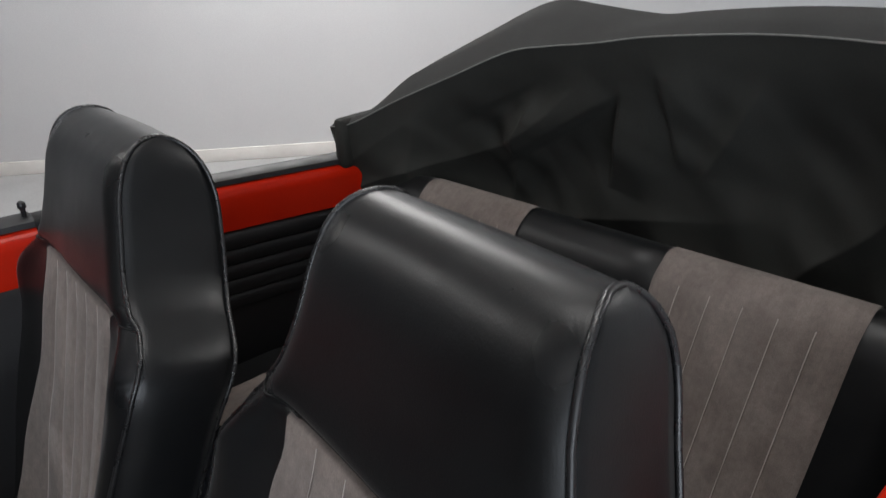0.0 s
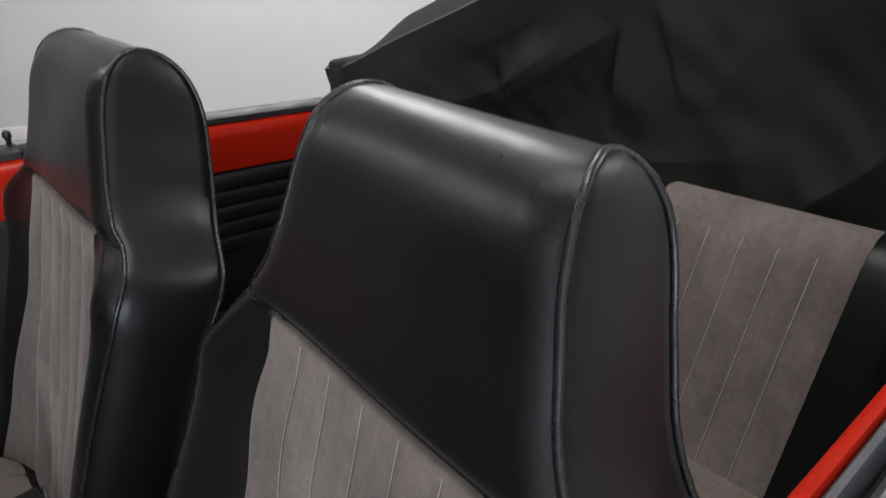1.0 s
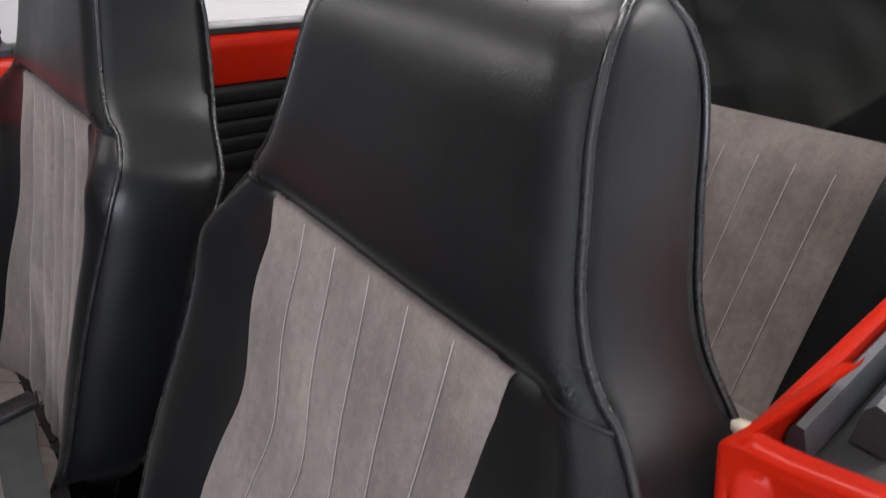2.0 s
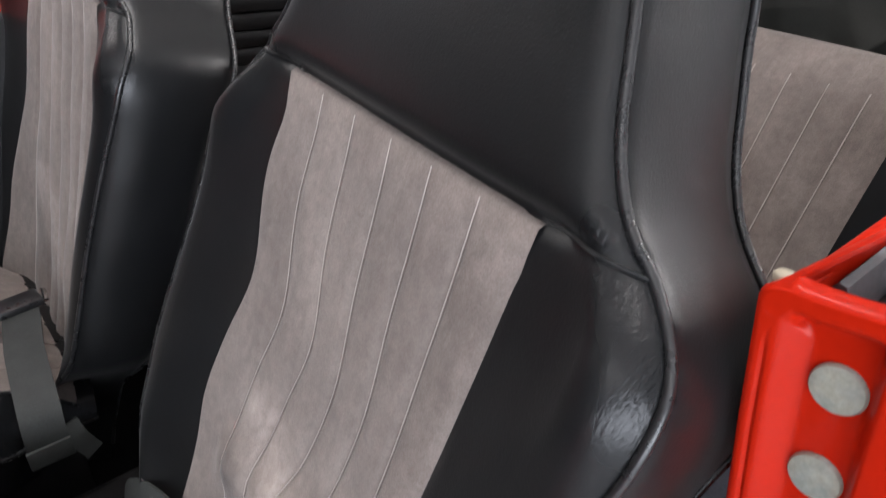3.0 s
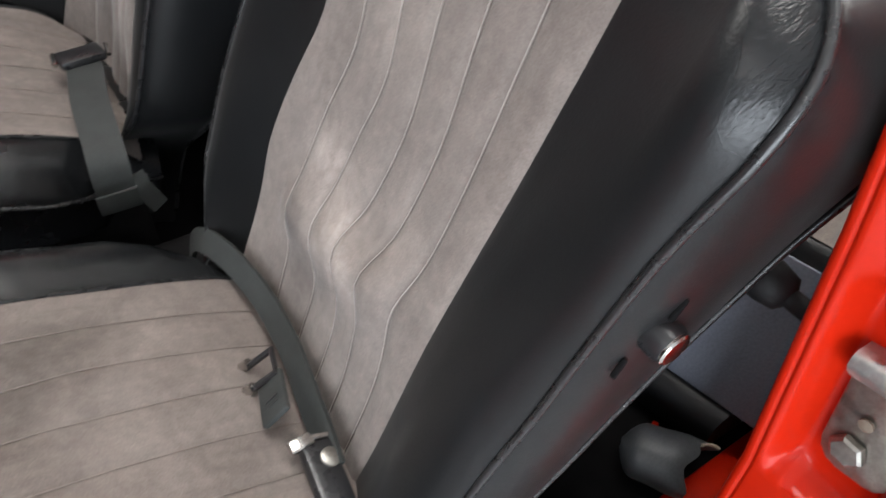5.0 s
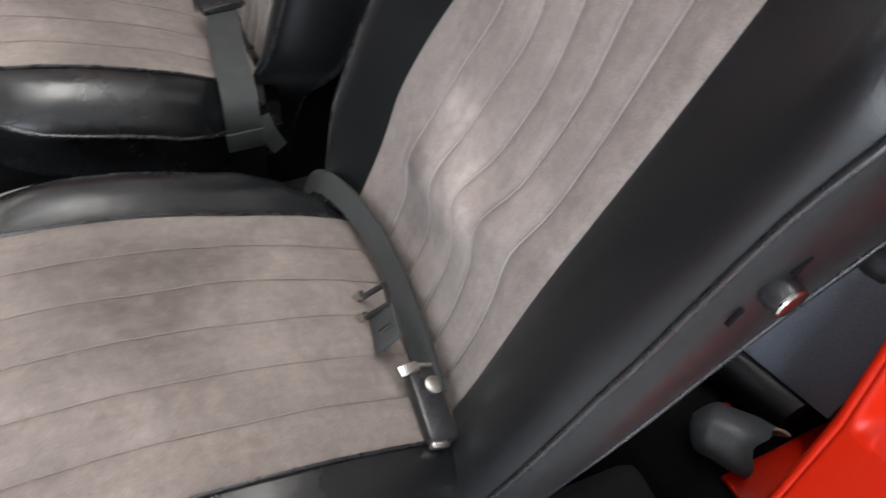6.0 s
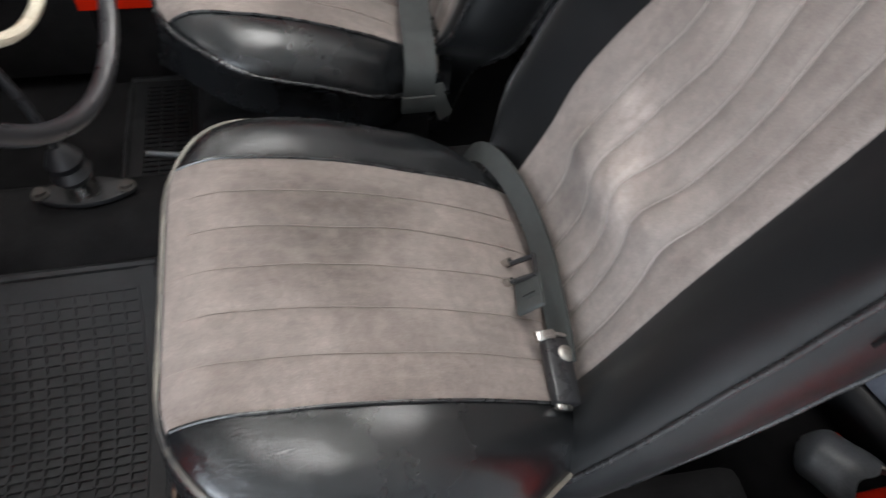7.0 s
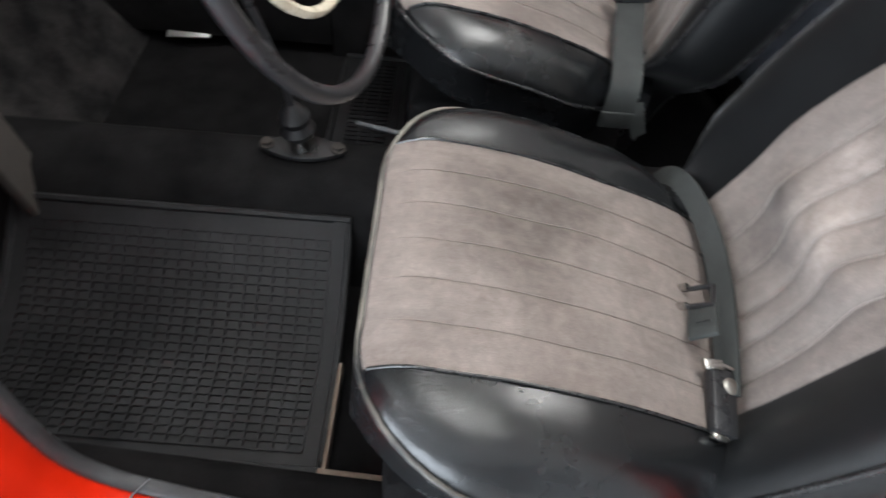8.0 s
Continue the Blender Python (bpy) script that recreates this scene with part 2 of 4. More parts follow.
def tube(path, r, n=8, closed=False, bm=None, flat=1.0):
    """A round (or flattened) bar along a path."""
    path = [Vector(p) for p in path]
    m, rows, up = len(path), [], None
    for i, p in enumerate(path):
        a = path[(i - 1) % m] if closed or i else p
        b = path[(i + 1) % m] if closed or i < m - 1 else p
        d = (b - a).normalized()
        if up is None:
            up = Vector((0, 0, 1)) if abs(d.z) < 0.9 else Vector((0, 1, 0))
        side = d.cross(up).normalized()
        up = side.cross(d).normalized()
        rows.append([p + r * (math.cos(2 * math.pi * k / n) * side + flat * math.sin(2 * math.pi * k / n) * up) for k in range(n)])
    if closed:
        rows.append(rows[0])
        bm = grid(rows, wrap=True, bm=bm)
        bmesh.ops.remove_doubles(bm, verts=bm.verts, dist=1e-6)
        return bm
    return grid(rows, wrap=True, bm=bm, cap=True)


def smooth_path(points, steps=6):
    """Catmull-Rom through the points."""
    pts = [Vector(p) for p in points]
    pts = [2 * pts[0] - pts[1]] + pts + [2 * pts[-1] - pts[-2]]
    out = []
    for i in range(1, len(pts) - 2):
        p0, p1, p2, p3 = pts[i - 1:i + 3]
        for k in range(steps):
            t = k / steps
            out.append(0.5 * (2 * p1 + (p2 - p0) * t + (2 * p0 - 5 * p1 + 4 * p2 - p3) * t * t + (3 * p1 - p0 - 3 * p2 + p3) * t ** 3))
    return out + [pts[-2]]


def block(size, m=Matrix(), bevel=0.004, segments=2):
    bm = bmesh.new()
    bmesh.ops.create_cube(bm, size=1.0, matrix=Matrix.Diagonal((*size, 1)))
    if bevel:
        bmesh.ops.bevel(bm, geom=bm.edges[:], offset=bevel, segments=segments, profile=0.5, affect="EDGES")
    bm.transform(m)
    return bm


def lathe(profile, m=Matrix(), n=24):
    """Turned about z from (radius, height) pairs."""
    rows = [[(r * math.cos(2 * math.pi * k / n), r * math.sin(2 * math.pi * k / n), z) for k in range(n)] for r, z in profile]
    bm = grid(rows, wrap=True, cap=True)
    bm.transform(m)
    return bm


def prism(outline, lo, hi, m=Matrix(), bevel=0.0):
    """An outline in x, y raised from lo to hi."""
    bm = bmesh.new()
    vs = [bm.verts.new((x, y, lo)) for x, y in outline]
    f = bm.faces.new(vs)
    up = bmesh.ops.extrude_face_region(bm, geom=[f])
    bmesh.ops.translate(bm, verts=[v for v in up["geom"] if isinstance(v, bmesh.types.BMVert)], vec=(0, 0, hi - lo))
    if bevel:
        bmesh.ops.bevel(bm, geom=[e for e in bm.edges if len(e.link_faces) == 2 and e.calc_face_angle(0) > 0.5], offset=bevel, segments=2, profile=0.5, affect="EDGES")
    bm.transform(m)
    return bm


def lerp(table, x):
    return float(np.interp(x, [a for a, _ in table], [b for _, b in table]))


def ease(a, b, x):
    t = min(1, max(0, (x - a) / (b - a)))
    return t * t * (3 - 2 * t)


def facing(at, x_axis, y_axis):
    x, y = Vector(x_axis).normalized(), Vector(y_axis).normalized()
    return Matrix.Translation(at) @ Matrix((x, y, x.cross(y))).transposed().to_4x4()


# ---- the garage ----
WALL_A, WALL_B = Vector((0.68, 5.18, 0)), Vector((2.57, 4.02, 0))
ALONG = (WALL_B - WALL_A).normalized()
OUT = Vector((ALONG.y, -ALONG.x, 0))
if OUT.y > 0:
    OUT = -OUT
ROOM = Matrix((ALONG, -OUT, Vector((0, 0, 1)))).transposed().to_4x4()
ROOM.translation = WALL_A
# in the room's own axes: x along the wall, y out through it
tagged(part("floor", block((16, 12, 0.2), ROOM @ pose(-1, -5.9, -0.1), 0), CONCRETE, smooth=False), "grey painted concrete garage floor", "floor", kind="structure")
tagged(part("ceiling", block((16, 12, 0.2), ROOM @ pose(-1, -5.9, 3.25), 0), WHITE, smooth=False), "plain white garage ceiling", "ceiling", kind="structure")
YS = -9.0
for nm, size, at in (("wall_north", (16, 0.2, 3.15), (-1, 0.1, 1.575)),
                     ("wall_east", (0.2, 11.6, 3.15), (6.9, -5.85, 1.575)), ("wall_west", (0.2, 11.6, 3.15), (-8.9, -5.85, 1.575))):
    # the unseen west wall is made dark to darken reflections in the vinyl
    tagged(part(nm, block(size, ROOM @ pose(*at), 0), DARKWALL if nm == "wall_west" else PAINTWALL, smooth=False),
           "pale grey painted plaster wall" if nm != "wall_west" else "unseen garage wall, kept dark grey to darken vinyl reflections", "wall", kind="structure")
bm = block((8.5, 0.2, 3.15), ROOM @ pose(-4.65, YS, 1.575), 0)
for size, at in (((2.7, 0.2, 3.15), (5.45, YS, 1.575)), ((3.0, 0.2, 0.8), (2.6, YS, 2.75)), ((0.3, 0.2, 3.15), (0.95, YS, 1.575)), ((1.2, 0.2, 0.8), (0.2, YS, 2.75))):
    bmesh.ops.create_cube(bm, size=1.0, matrix=ROOM @ pose(*at) @ Matrix.Diagonal((*size, 1)))
tagged(part("wall_south", bm, PAINTWALL, smooth=False), "plain pale grey garage wall with an open doorway and an added lamp opening", "wall", kind="structure")
# added lamp in an unseen side opening, set to put highlights on seat shoulders
side_light = door_light.copy()
side_light.size, side_light.size_y, side_light.energy = 0.8, 2.1, 62
new("side_highlight_lamp", side_light).matrix_world = ROOM @ pose(0.2, YS - 0.05, 1.2, 90, 0, 0)
new("door_daylight", door_light).matrix_world = ROOM @ pose(2.6, YS - 0.05, 1.2, 90, 0, 0)
tagged(part("baseboard", block((15.6, 0.025, 0.092), ROOM @ pose(-1, -0.013, 0.046), 0.004), WHITE), "white painted skirting board along the grey wall", "skirting board", kind="structure")

# ---- front seats ----
LEAN_A, SLOPE_A = radians(21.4), radians(15)
FLOOR = 0.24
BK = Vector((0.022, 0, 0.465 - FLOOR))
BU, BV, BN = Vector((0, 1, 0)), Vector((math.sin(LEAN_A), 0, math.cos(LEAN_A))), Vector((-math.cos(LEAN_A), 0, math.sin(LEAN_A)))
CK = Vector((0.012, 0, 0.478 - FLOOR))
CF, CN = Vector((-math.cos(SLOPE_A), 0, math.sin(SLOPE_A))), Vector((math.sin(SLOPE_A), 0, math.cos(SLOPE_A)))
SEAM_V, TOP_V, THICK = 0.535, 0.752, 0.135
HALF = [(-0.12, 0.2), (-0.1, 0.214), (-0.06, 0.226), (0.0, 0.232), (0.08, 0.238), (0.2, 0.242), (0.3, 0.242), (0.36, 0.244), (0.4, 0.246), (0.43, 0.250), (0.465, 0.254), (0.49, 0.251), (0.508, 0.244),
        (0.52, 0.232), (0.535, 0.212), (0.55, 0.192), (0.57, 0.178), (0.6, 0.166), (0.63, 0.16), (0.66, 0.154), (0.7, 0.149), (0.725, 0.144), (0.742, 0.137), (TOP_V, 0.128)]
MID = [(0.0, 0.02), (0.2, 0.018), (0.35, 0.006), (0.45, -0.001), (0.535, -0.004), (0.57, -0.002), (0.62, 0.004), (0.66, 0.011), (0.7, 0.016), (TOP_V, 0.018)]
BEND, LOWER, SLUMP, HUMP, INNER, TILT = 0.012, 0.135, 0.022, 0.015, 1, 0.03
BACK_TURN = Matrix.Rotation(radians(-3), 3, "Z")
GREY_B, GREY_C = 0.15, 0.152


def back_half(v):
    if v > 0.69 or v < -0.09:
        return lerp(HALF, v)
    return sum(lerp(HALF, v + d) for d in (-0.018, -0.012, -0.006, 0, 0.006, 0.012, 0.018)) / 7


def back_front(u, v):
    """How far the backrest's front stands out at (u, v)."""
    h = back_half(v)
    a = abs(u)
    low = 1 - ease(0.46, 0.55, v)
    w = 0.014 * low * ease(0.14, 0.235, a)
    if u < 0:
        w -= TILT * ease(0.165, 0.245, a) * (1 - ease(0.22, 0.46, v))
    over = ease(0.68, TOP_V, v)
    edge = max(0.0, 1 - (h - a) / 0.028)
    w -= (0.009 * low + 0.010 * (1 - low)) * edge ** 2.2 * (1 - over)
    w += 0.011 * math.exp(-((v - 0.485) / 0.05) ** 2) * math.exp(-((h - a - 0.028) / 0.018) ** 2)
    w -= 0.006 * math.exp(-((v - SEAM_V) / 0.0045) ** 2) * ease(0.02, 0.05, h - a)
    w += 0.006 * (1 - ease(0.56, 0.68, v)) * ease(0.535, 0.55, v)
    w -= 0.04 * (1 - min(1, v / SEAM_V)) * (1 - ease(0.1, 0.245, a))
    if v > 0.66:
        w -= (THICK / 2) * (1 - math.sqrt(max(0.0, 1 - ((v - 0.66) / (TOP_V - 0.66)) ** 2)))
    if v < -0.07:
        w -= 0.03 * ((-0.07 - v) / 0.05) ** 2
    w += 0.0035 * noise.noise(Vector((u * 7, v * 7, 1.3))) * (1 - over)
    mid = 1 - ease(0.07, 0.125, a)
    w += (0.006 * noise.noise(Vector((u * 16, v * 12, 7.7))) * (1 - ease(0.15, 0.4, v)) + HUMP * math.exp(-((v - 0.175 + 0.25 * u + 0.02 * noise.noise(Vector((u * 22, 0, 3)))) / 0.034) ** 2)) * mid
    return w


def back_rear(v):
    w = -THICK + (THICK - LOWER) * (1 - ease(0.42, 0.62, v)) + 0.02 * (1 - ease(0.0, 0.2, v))
    if v > 0.66:
        w += (THICK / 2) * (1 - math.sqrt(max(0.0, 1 - ((v - 0.66) / (TOP_V - 0.66)) ** 2)))
    return w


def side_bulge(v):
    return 0.015 - 0.011 * ease(0.36, 0.52, v)


def back_point(u, v, w):
    if u > 0:
        u -= SLUMP * math.exp(-((v - 0.5) / 0.035) ** 2) * (u / 0.25) ** 2
    if u * INNER > 0:
        u *= 1 - 0.5 * (1 - ease(-0.03, 0.12, v)) * (u / 0.25) ** 6
    return BACK_TURN @ (BK + (u + lerp(MID, v)) * BU + v * BV + (w + BEND * ease(0.48, 0.76, v)) * BN)


def cushion_half(f):
    if f > 0.215:
        return 0.115 + 0.14 * math.sqrt(max(0.0, 1 - ((f - 0.215) / 0.155) ** 2))
    return 0.255 - 0.065 * (1 - ease(-0.07, 0.08, f))


def cushion_top(u, f):
    h = cushion_half(f)
    d = min(h - abs(u), 0.372 - f)
    n = 0.034 * math.sin(math.pi * min(1, max(0, (f + 0.04) / 0.44))) ** 0.8 * (1 - 0.35 * (abs(u) / 0.26) ** 2)
    n += 0.006 * ease(0.14, 0.19, abs(u)) + 0.010 * ease(0.15, 0.21, u)
    edge = max(0.0, 1 - d / 0.06)
    n -= (0.045 - 0.021 * ease(0.2, 0.36, f)) * edge ** 2.2
    n += 0.004 * noise.noise(Vector((u * 9, f * 9, 4.2))) + 0.002 * noise.noise(Vector((u * 18, f * 16, 2.7)))
    return n


def velour_end(u):
    """How far forward the velour reaches before the piping at u."""
    over = max(0.0, abs(u) + 0.002 - 0.115)
    return 0.2131 + 0.155 * math.sqrt(max(0.0, 1 - (over / 0.14) ** 2))


def cushion_point(u, f, n):
    return CK + u * BU + f * CF + n * CN


# the seven lines of the back panel: at the seam, at the foot, pushed out low down, drawn in at half height
LINES = [(-0.151, -0.123, 0.0, 0.0), (-0.104, -0.088, 0.010, 0.002), (-0.057, -0.048, 0.011, 0.008), (-0.010, -0.012, 0.017, 0.010),
         (0.040, 0.042, 0.015, 0.019), (0.090, 0.098, 0.011, 0.018), (0.147, 0.172, 0.006, 0.018)]


def pleat_u(k, v):
    """How far across the worn back panel its line k (0 to 6) runs at height v."""
    i = min(5, int(k))
    us = []
    for top_u, foot_u, push, draw in LINES[i:i + 2]:
        us.append(foot_u + (top_u - foot_u) * (v - 0.05) / 0.485 + push * math.exp(-((v - 0.19) / 0.05) ** 2) - draw * math.exp(-((v - 0.345) / 0.06) ** 2))
    return us[0] + (us[1] - us[0]) * (k - i) - lerp(MID, v)


def front_seat(at, knob_side, cushion_piping):
    seat = thing("front_seat", "high-backed front car seat in black vinyl with grey pleated velour", "car seat", at, "front seats")
    # backrest
    vs = [-0.12, -0.112, -0.1, -0.08, -0.05, -0.02, 0, 0.012, 0.03] + [0.05 + 0.02 * i for i in range(20)] + [0.44, 0.45, 0.46, 0.47, 0.48, 0.49, 0.498, 0.506, 0.514, 0.522, 0.53, 0.535, 0.54, 0.546, 0.553, 0.561, 0.57, 0.58, 0.592, 0.606, 0.62, 0.645, 0.66, 0.675, 0.69, 0.703, 0.715, 0.726, 0.735, 0.742, 0.747, 0.7505, TOP_V]
    vs = sorted(set(round(v, 4) for v in vs))
    rows = []
    for v in vs:
        h, wr = back_half(v), back_rear(v)
        row = []
        for i in range(37):
            t = -1 + i / 18
            u = h * (abs(t) ** 0.75) * (1 if t > 0 else -1)
            row.append(back_point(u, v, back_front(u, v) - (0.004 if pleat_u(0.3, v) < u < pleat_u(5.7, v) and v < SEAM_V - 0.004 else 0.0)))
        we, we_door = back_front(h, v), back_front(-h, v)
        for k in range(1, 8):
            t = k / 8
            row.append(back_point(h + side_bulge(v) * math.sin(math.pi * t ** 0.75), v, we + (wr - we) * t))
        for i in range(9):
            t = 1 - i / 4
            row.append(back_point(h * t * 0.985, v, wr - 0.012 * (1 - t * t)))
        for k in range(7, 0, -1):
            t = k / 8
            row.append(back_point(-h - side_bulge(v) * math.sin(math.pi * t ** 0.75), v, we_door + (wr - we_door) * t))
        rows.append(row)
    back = part("backrest", grid(rows, wrap=True, cap=True), VINYL, seat, angle=70)
    for s in (-1, 1):
        front = [back_point(s * (back_half(v) + 0.001), v, back_front(s * back_half(v), v)) for v in vs if v > -0.11]
        rear = [back_point(s * (back_half(v) + 0.001), v, back_rear(v)) for v in vs if v > -0.11]
        part("piping", tube(front + rear[::-1], 0.003, 10), PIPING, back)
    # six pleats with stitched seams between them
    n = 6
    # backrest patches: rubbed nap and stains, plus the bulge's light and shade painted in
    back_wear_shade = [(back_point(0.015, 0.215, 0), 0.08, 1.5), (back_point(-0.03, 0.17, 0), 0.05, 1.2), (back_point(0.06, 0.24, 0), 0.05, 1.2), (back_point(-0.07, 0.25, 0), 0.05, 0.5), (back_point(0.02, 0.15, 0), 0.03, 0.5),
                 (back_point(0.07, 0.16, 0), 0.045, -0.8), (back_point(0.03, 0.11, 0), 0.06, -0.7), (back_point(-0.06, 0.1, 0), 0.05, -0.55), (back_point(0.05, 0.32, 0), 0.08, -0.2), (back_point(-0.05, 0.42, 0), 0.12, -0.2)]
    seat_wear = [(cushion_point(0.04, 0.21, 0.03), 0.13, -0.8), (cushion_point(0.09, 0.14, 0.03), 0.05, -0.25), (cushion_point(0.0, 0.17, 0.03), 0.035, 0.4), (cushion_point(-0.1, 0.28, 0.03), 0.06, -0.25),
                 (cushion_point(0.0, 0.05, 0.03), 0.11, 0.3), (cushion_point(0.1, 0.3, 0.03), 0.05, -0.2), (cushion_point(-0.09, 0.13, 0.03), 0.04, -0.2), (cushion_point(-0.1, 0.02, 0.02), 0.08, 0.3)]
    for k in range(n):
        rows = []
        for v in [-0.01, -0.004, 0.012, 0.035] + [0.05 + 0.0125 * i for i in range(38)] + [SEAM_V - 0.006, SEAM_V - 0.003, SEAM_V - 0.001]:
            row = []
            for j in range(9):
                t = j / 8
                u = pleat_u(k + t, v)
                lift = 0.0018 + 0.0034 * math.sin(math.pi * t) ** 0.6 * (1 - ease(0.49, 0.528, v)) if 0 < j < 8 else -0.0005 + 0.0023 * ease(0.49, 0.528, v)
                if v > SEAM_V - 0.002 or v < -0.008:
                    lift = -0.003
                row.append(back_point(u, v, back_front(u, v) + lift))
            rows.append(row)
        worn(part("pleat", grid(rows), VELOUR, back, angle=180), back_wear_shade)
        if k:
            path = []
            for i in range(40):
                v = -0.004 + (SEAM_V - 0.004) * i / 39
                u = pleat_u(k, v)
                path.append(back_point(u, v, back_front(u, v) + 0.0018))
            part("seam", tube(path, 0.00048, 5), STITCH, back)
    for s in (-1, 1):
        us = [s * (GREY_B - 0.004) + s * (back_half(SEAM_V) - GREY_B + 0.004) * i / 10 for i in range(11)]
        part("seam", tube([back_point(u, SEAM_V, back_front(u, SEAM_V) + 0.0012) for u in us], 0.0012, 5), VINYL, back)
    spots = [(back_point(s * (back_half(v) - 0.014), v, 0.004), 0.026, 0.9) for v in (0.468, 0.48, 0.492, 0.504, 0.516, 0.528, 0.545) for s in (-1, 1)]
    spots += [(back_point(u, 0.722, -0.02), 0.036, 0.22) for u in (-0.12, -0.08, -0.04, 0.0, 0.04, 0.08, 0.12)] + [(back_point(s * 0.135, 0.71, 0.0), 0.035, 0.8) for s in (-1, 1)]
    creased(back, spots)
    # recliner knob on the outer side
    for s in (knob_side,):
        c = Vector((0.172, s * 0.258, 0.767 - FLOOR))
        turned = facing(c, (1, 0, 0), (0, 0, 1)) if s < 0 else facing(c, (0, 0, 1), (1, 0, 0))
        part("knob", lathe([(0.005, -0.03), (0.006, -0.012), (0.0105, -0.010), (0.0122, -0.007), (0.0126, 0.0), (0.0126, 0.008), (0.0115, 0.0115), (0.003, 0.012)], turned, 24), PLASTIC, back, "black recliner knob with a chrome cap", angle=30)
        part("knob_cap", lathe([(0.0112, 0.0112), (0.0112, 0.013), (0.0098, 0.0142), (0.003, 0.0146)], turned, 24), CHROME, back, angle=30)
        for v in (0.312, 0.364):
            at_slit = back_point(s * (back_half(v) + 0.9 * side_bulge(v)), v, -0.034)
            part("slot", block((0.0015, 0.004, 0.016), Matrix.Translation(at_slit) @ Matrix.Rotation(LEAN_A, 4, "Y"), 0.0009), CARPET, back)
    # cushion
    fs = [-0.07, -0.04, 0.0, 0.04, 0.08, 0.12, 0.16, 0.2, 0.24, 0.265, 0.29, 0.31, 0.325, 0.338, 0.348, 0.356, 0.362, 0.367, 0.37]
    rows = []
    for f in fs:
        h = cushion_half(f)
        row = []
        for i in range(33):
            t = -1 + i / 16
            u = h * (abs(t) ** 0.75) * (1 if t > 0 else -1)
            row.append(cushion_point(u, f, cushion_top(u, f)))
        for k in (1, 2, 3, 4):
            row.append(cushion_point(h + 0.004 - 0.004 * k, min(f, 0.372 - 0.004 * k), cushion_top(h, f) - 0.02 * k))
        for k in (4, 3, 2, 1):
            row.append(cushion_point(-(h + 0.004 - 0.004 * k), min(f, 0.372 - 0.004 * k), cushion_top(h, f) - 0.02 * k))
        rows.append(row)
    cushion = part("cushion", grid(rows, wrap=True, cap=True), SEATVINYL, seat, angle=60)
    creased(cushion, [(cushion_point(s * u, f, 0.02), r, d) for s in (-1, 1) for u, f, r, d in ((0.18, 0.31, 0.06, 1.0), (0.2, 0.26, 0.05, 0.7), (0.16, 0.34, 0.04, 0.8), (0.2, 0.05, 0.07, 0.2))])
    rim = [(-cushion_half(f), f) for f in fs] + [(u, 0.3705) for u in (-0.09, -0.06, -0.03, 0, 0.03, 0.06, 0.09)] + [(cushion_half(f), f) for f in fs[::-1]]
    part("piping", tube([cushion_point(u * 1.006, f, cushion_top(u, f) - 0.001) for u, f in rim], 0.003, 10), cushion_piping, cushion)
    for k in range(n):
        a, b = GREY_C * (-1 + 2 * k / n), GREY_C * (-1 + 2 * (k + 1) / n)
        rows = []
        for i in range(36):
            row = []
            for j in range(9):
                t = j / 8
                u = a + (b - a) * t
                f = -0.055 + (velour_end(u) + 0.055) * (1 - (1 - i / 35) ** 1.8)
                lift = 0.0018 + 0.0009 * math.sin(math.pi * t) ** 0.6 if 0 < j < 8 else 0.0003
                lift = lift * (1 - ease(0.33, 0.36, f)) + 0.0018 * ease(0.33, 0.36, f)
                if i in (0, 35):
                    lift = -0.002
                row.append(cushion_point(u, f, cushion_top(u, f) + lift))
            rows.append(row)
        worn(part("pleat", grid(rows), VELOUR, cushion, angle=180), seat_wear)
        if k:
            part("seam", tube([cushion_point(a, f, cushion_top(a, f) + 0.0012) for f in [-0.05 + (velour_end(a) + 0.047) * (1 - (1 - i / 39) ** 1.8) for i in range(40)]], 0.0006, 5), DULL_STITCH, cushion)
    for s in (-1, 1):
        part("edge_seam", tube([cushion_point(s * GREY_C, f, cushion_top(s * GREY_C, f) + 0.0015) for f in [-0.05 + (velour_end(GREY_C) + 0.048) * (1 - (1 - i / 39) ** 1.8) for i in range(40)]], 0.0018, 6), PIPING, cushion)
    # base, rails
    part("base", block((0.36, 0.42, 0.15), pose(-0.14, 0, 0.1), 0.02), CARPET, seat)
    for s in (-1, 1):
        part("rail", block((0.46, 0.03, 0.022), pose(-0.14, s * 0.19, 0.012), 0.004), TRIM, seat)
    if knob_side > 0:
        part("adjuster", tube([(-0.28, -0.222, 0.115), (-0.33, -0.218, 0.118), (-0.404, -0.204, 0.12)], 0.005, 8), SHEET, seat, "dull grey metal seat adjuster lever")
        part("lever", tube([(-0.05, -0.13, 0.03), (0.0, -0.15, 0.055), (0.03, -0.165, 0.075)], 0.007, 8, flat=0.6), STEEL, seat, "flat steel tilt lever")
    return seat


front_seat((0, 0.14, FLOOR), -1, WORN_PIPING)
# the other seat's back is set more upright
BEND, LEAN_A, THICK, LOWER, SLUMP, HUMP, INNER, TILT = 0.024, radians(18.5), 0.137, 0.108, 0.0, 0.0, -1, 0.0
LINES = [(a, b, 0.2 * c, 0.4 * d) for a, b, c, d in LINES]
LINES[5], LINES[6] = (0.090, 0.118, 0.004, 0.008), (0.147, 0.204, 0.004, 0.008)
BACK_TURN = Matrix.Identity(3)
BK.z -= 0.022
BK.x += 0.006
GREY_C = 0.182
BV, BN = Vector((math.sin(LEAN_A), 0, math.cos(LEAN_A))), Vector((-math.cos(LEAN_A), 0, math.sin(LEAN_A)))
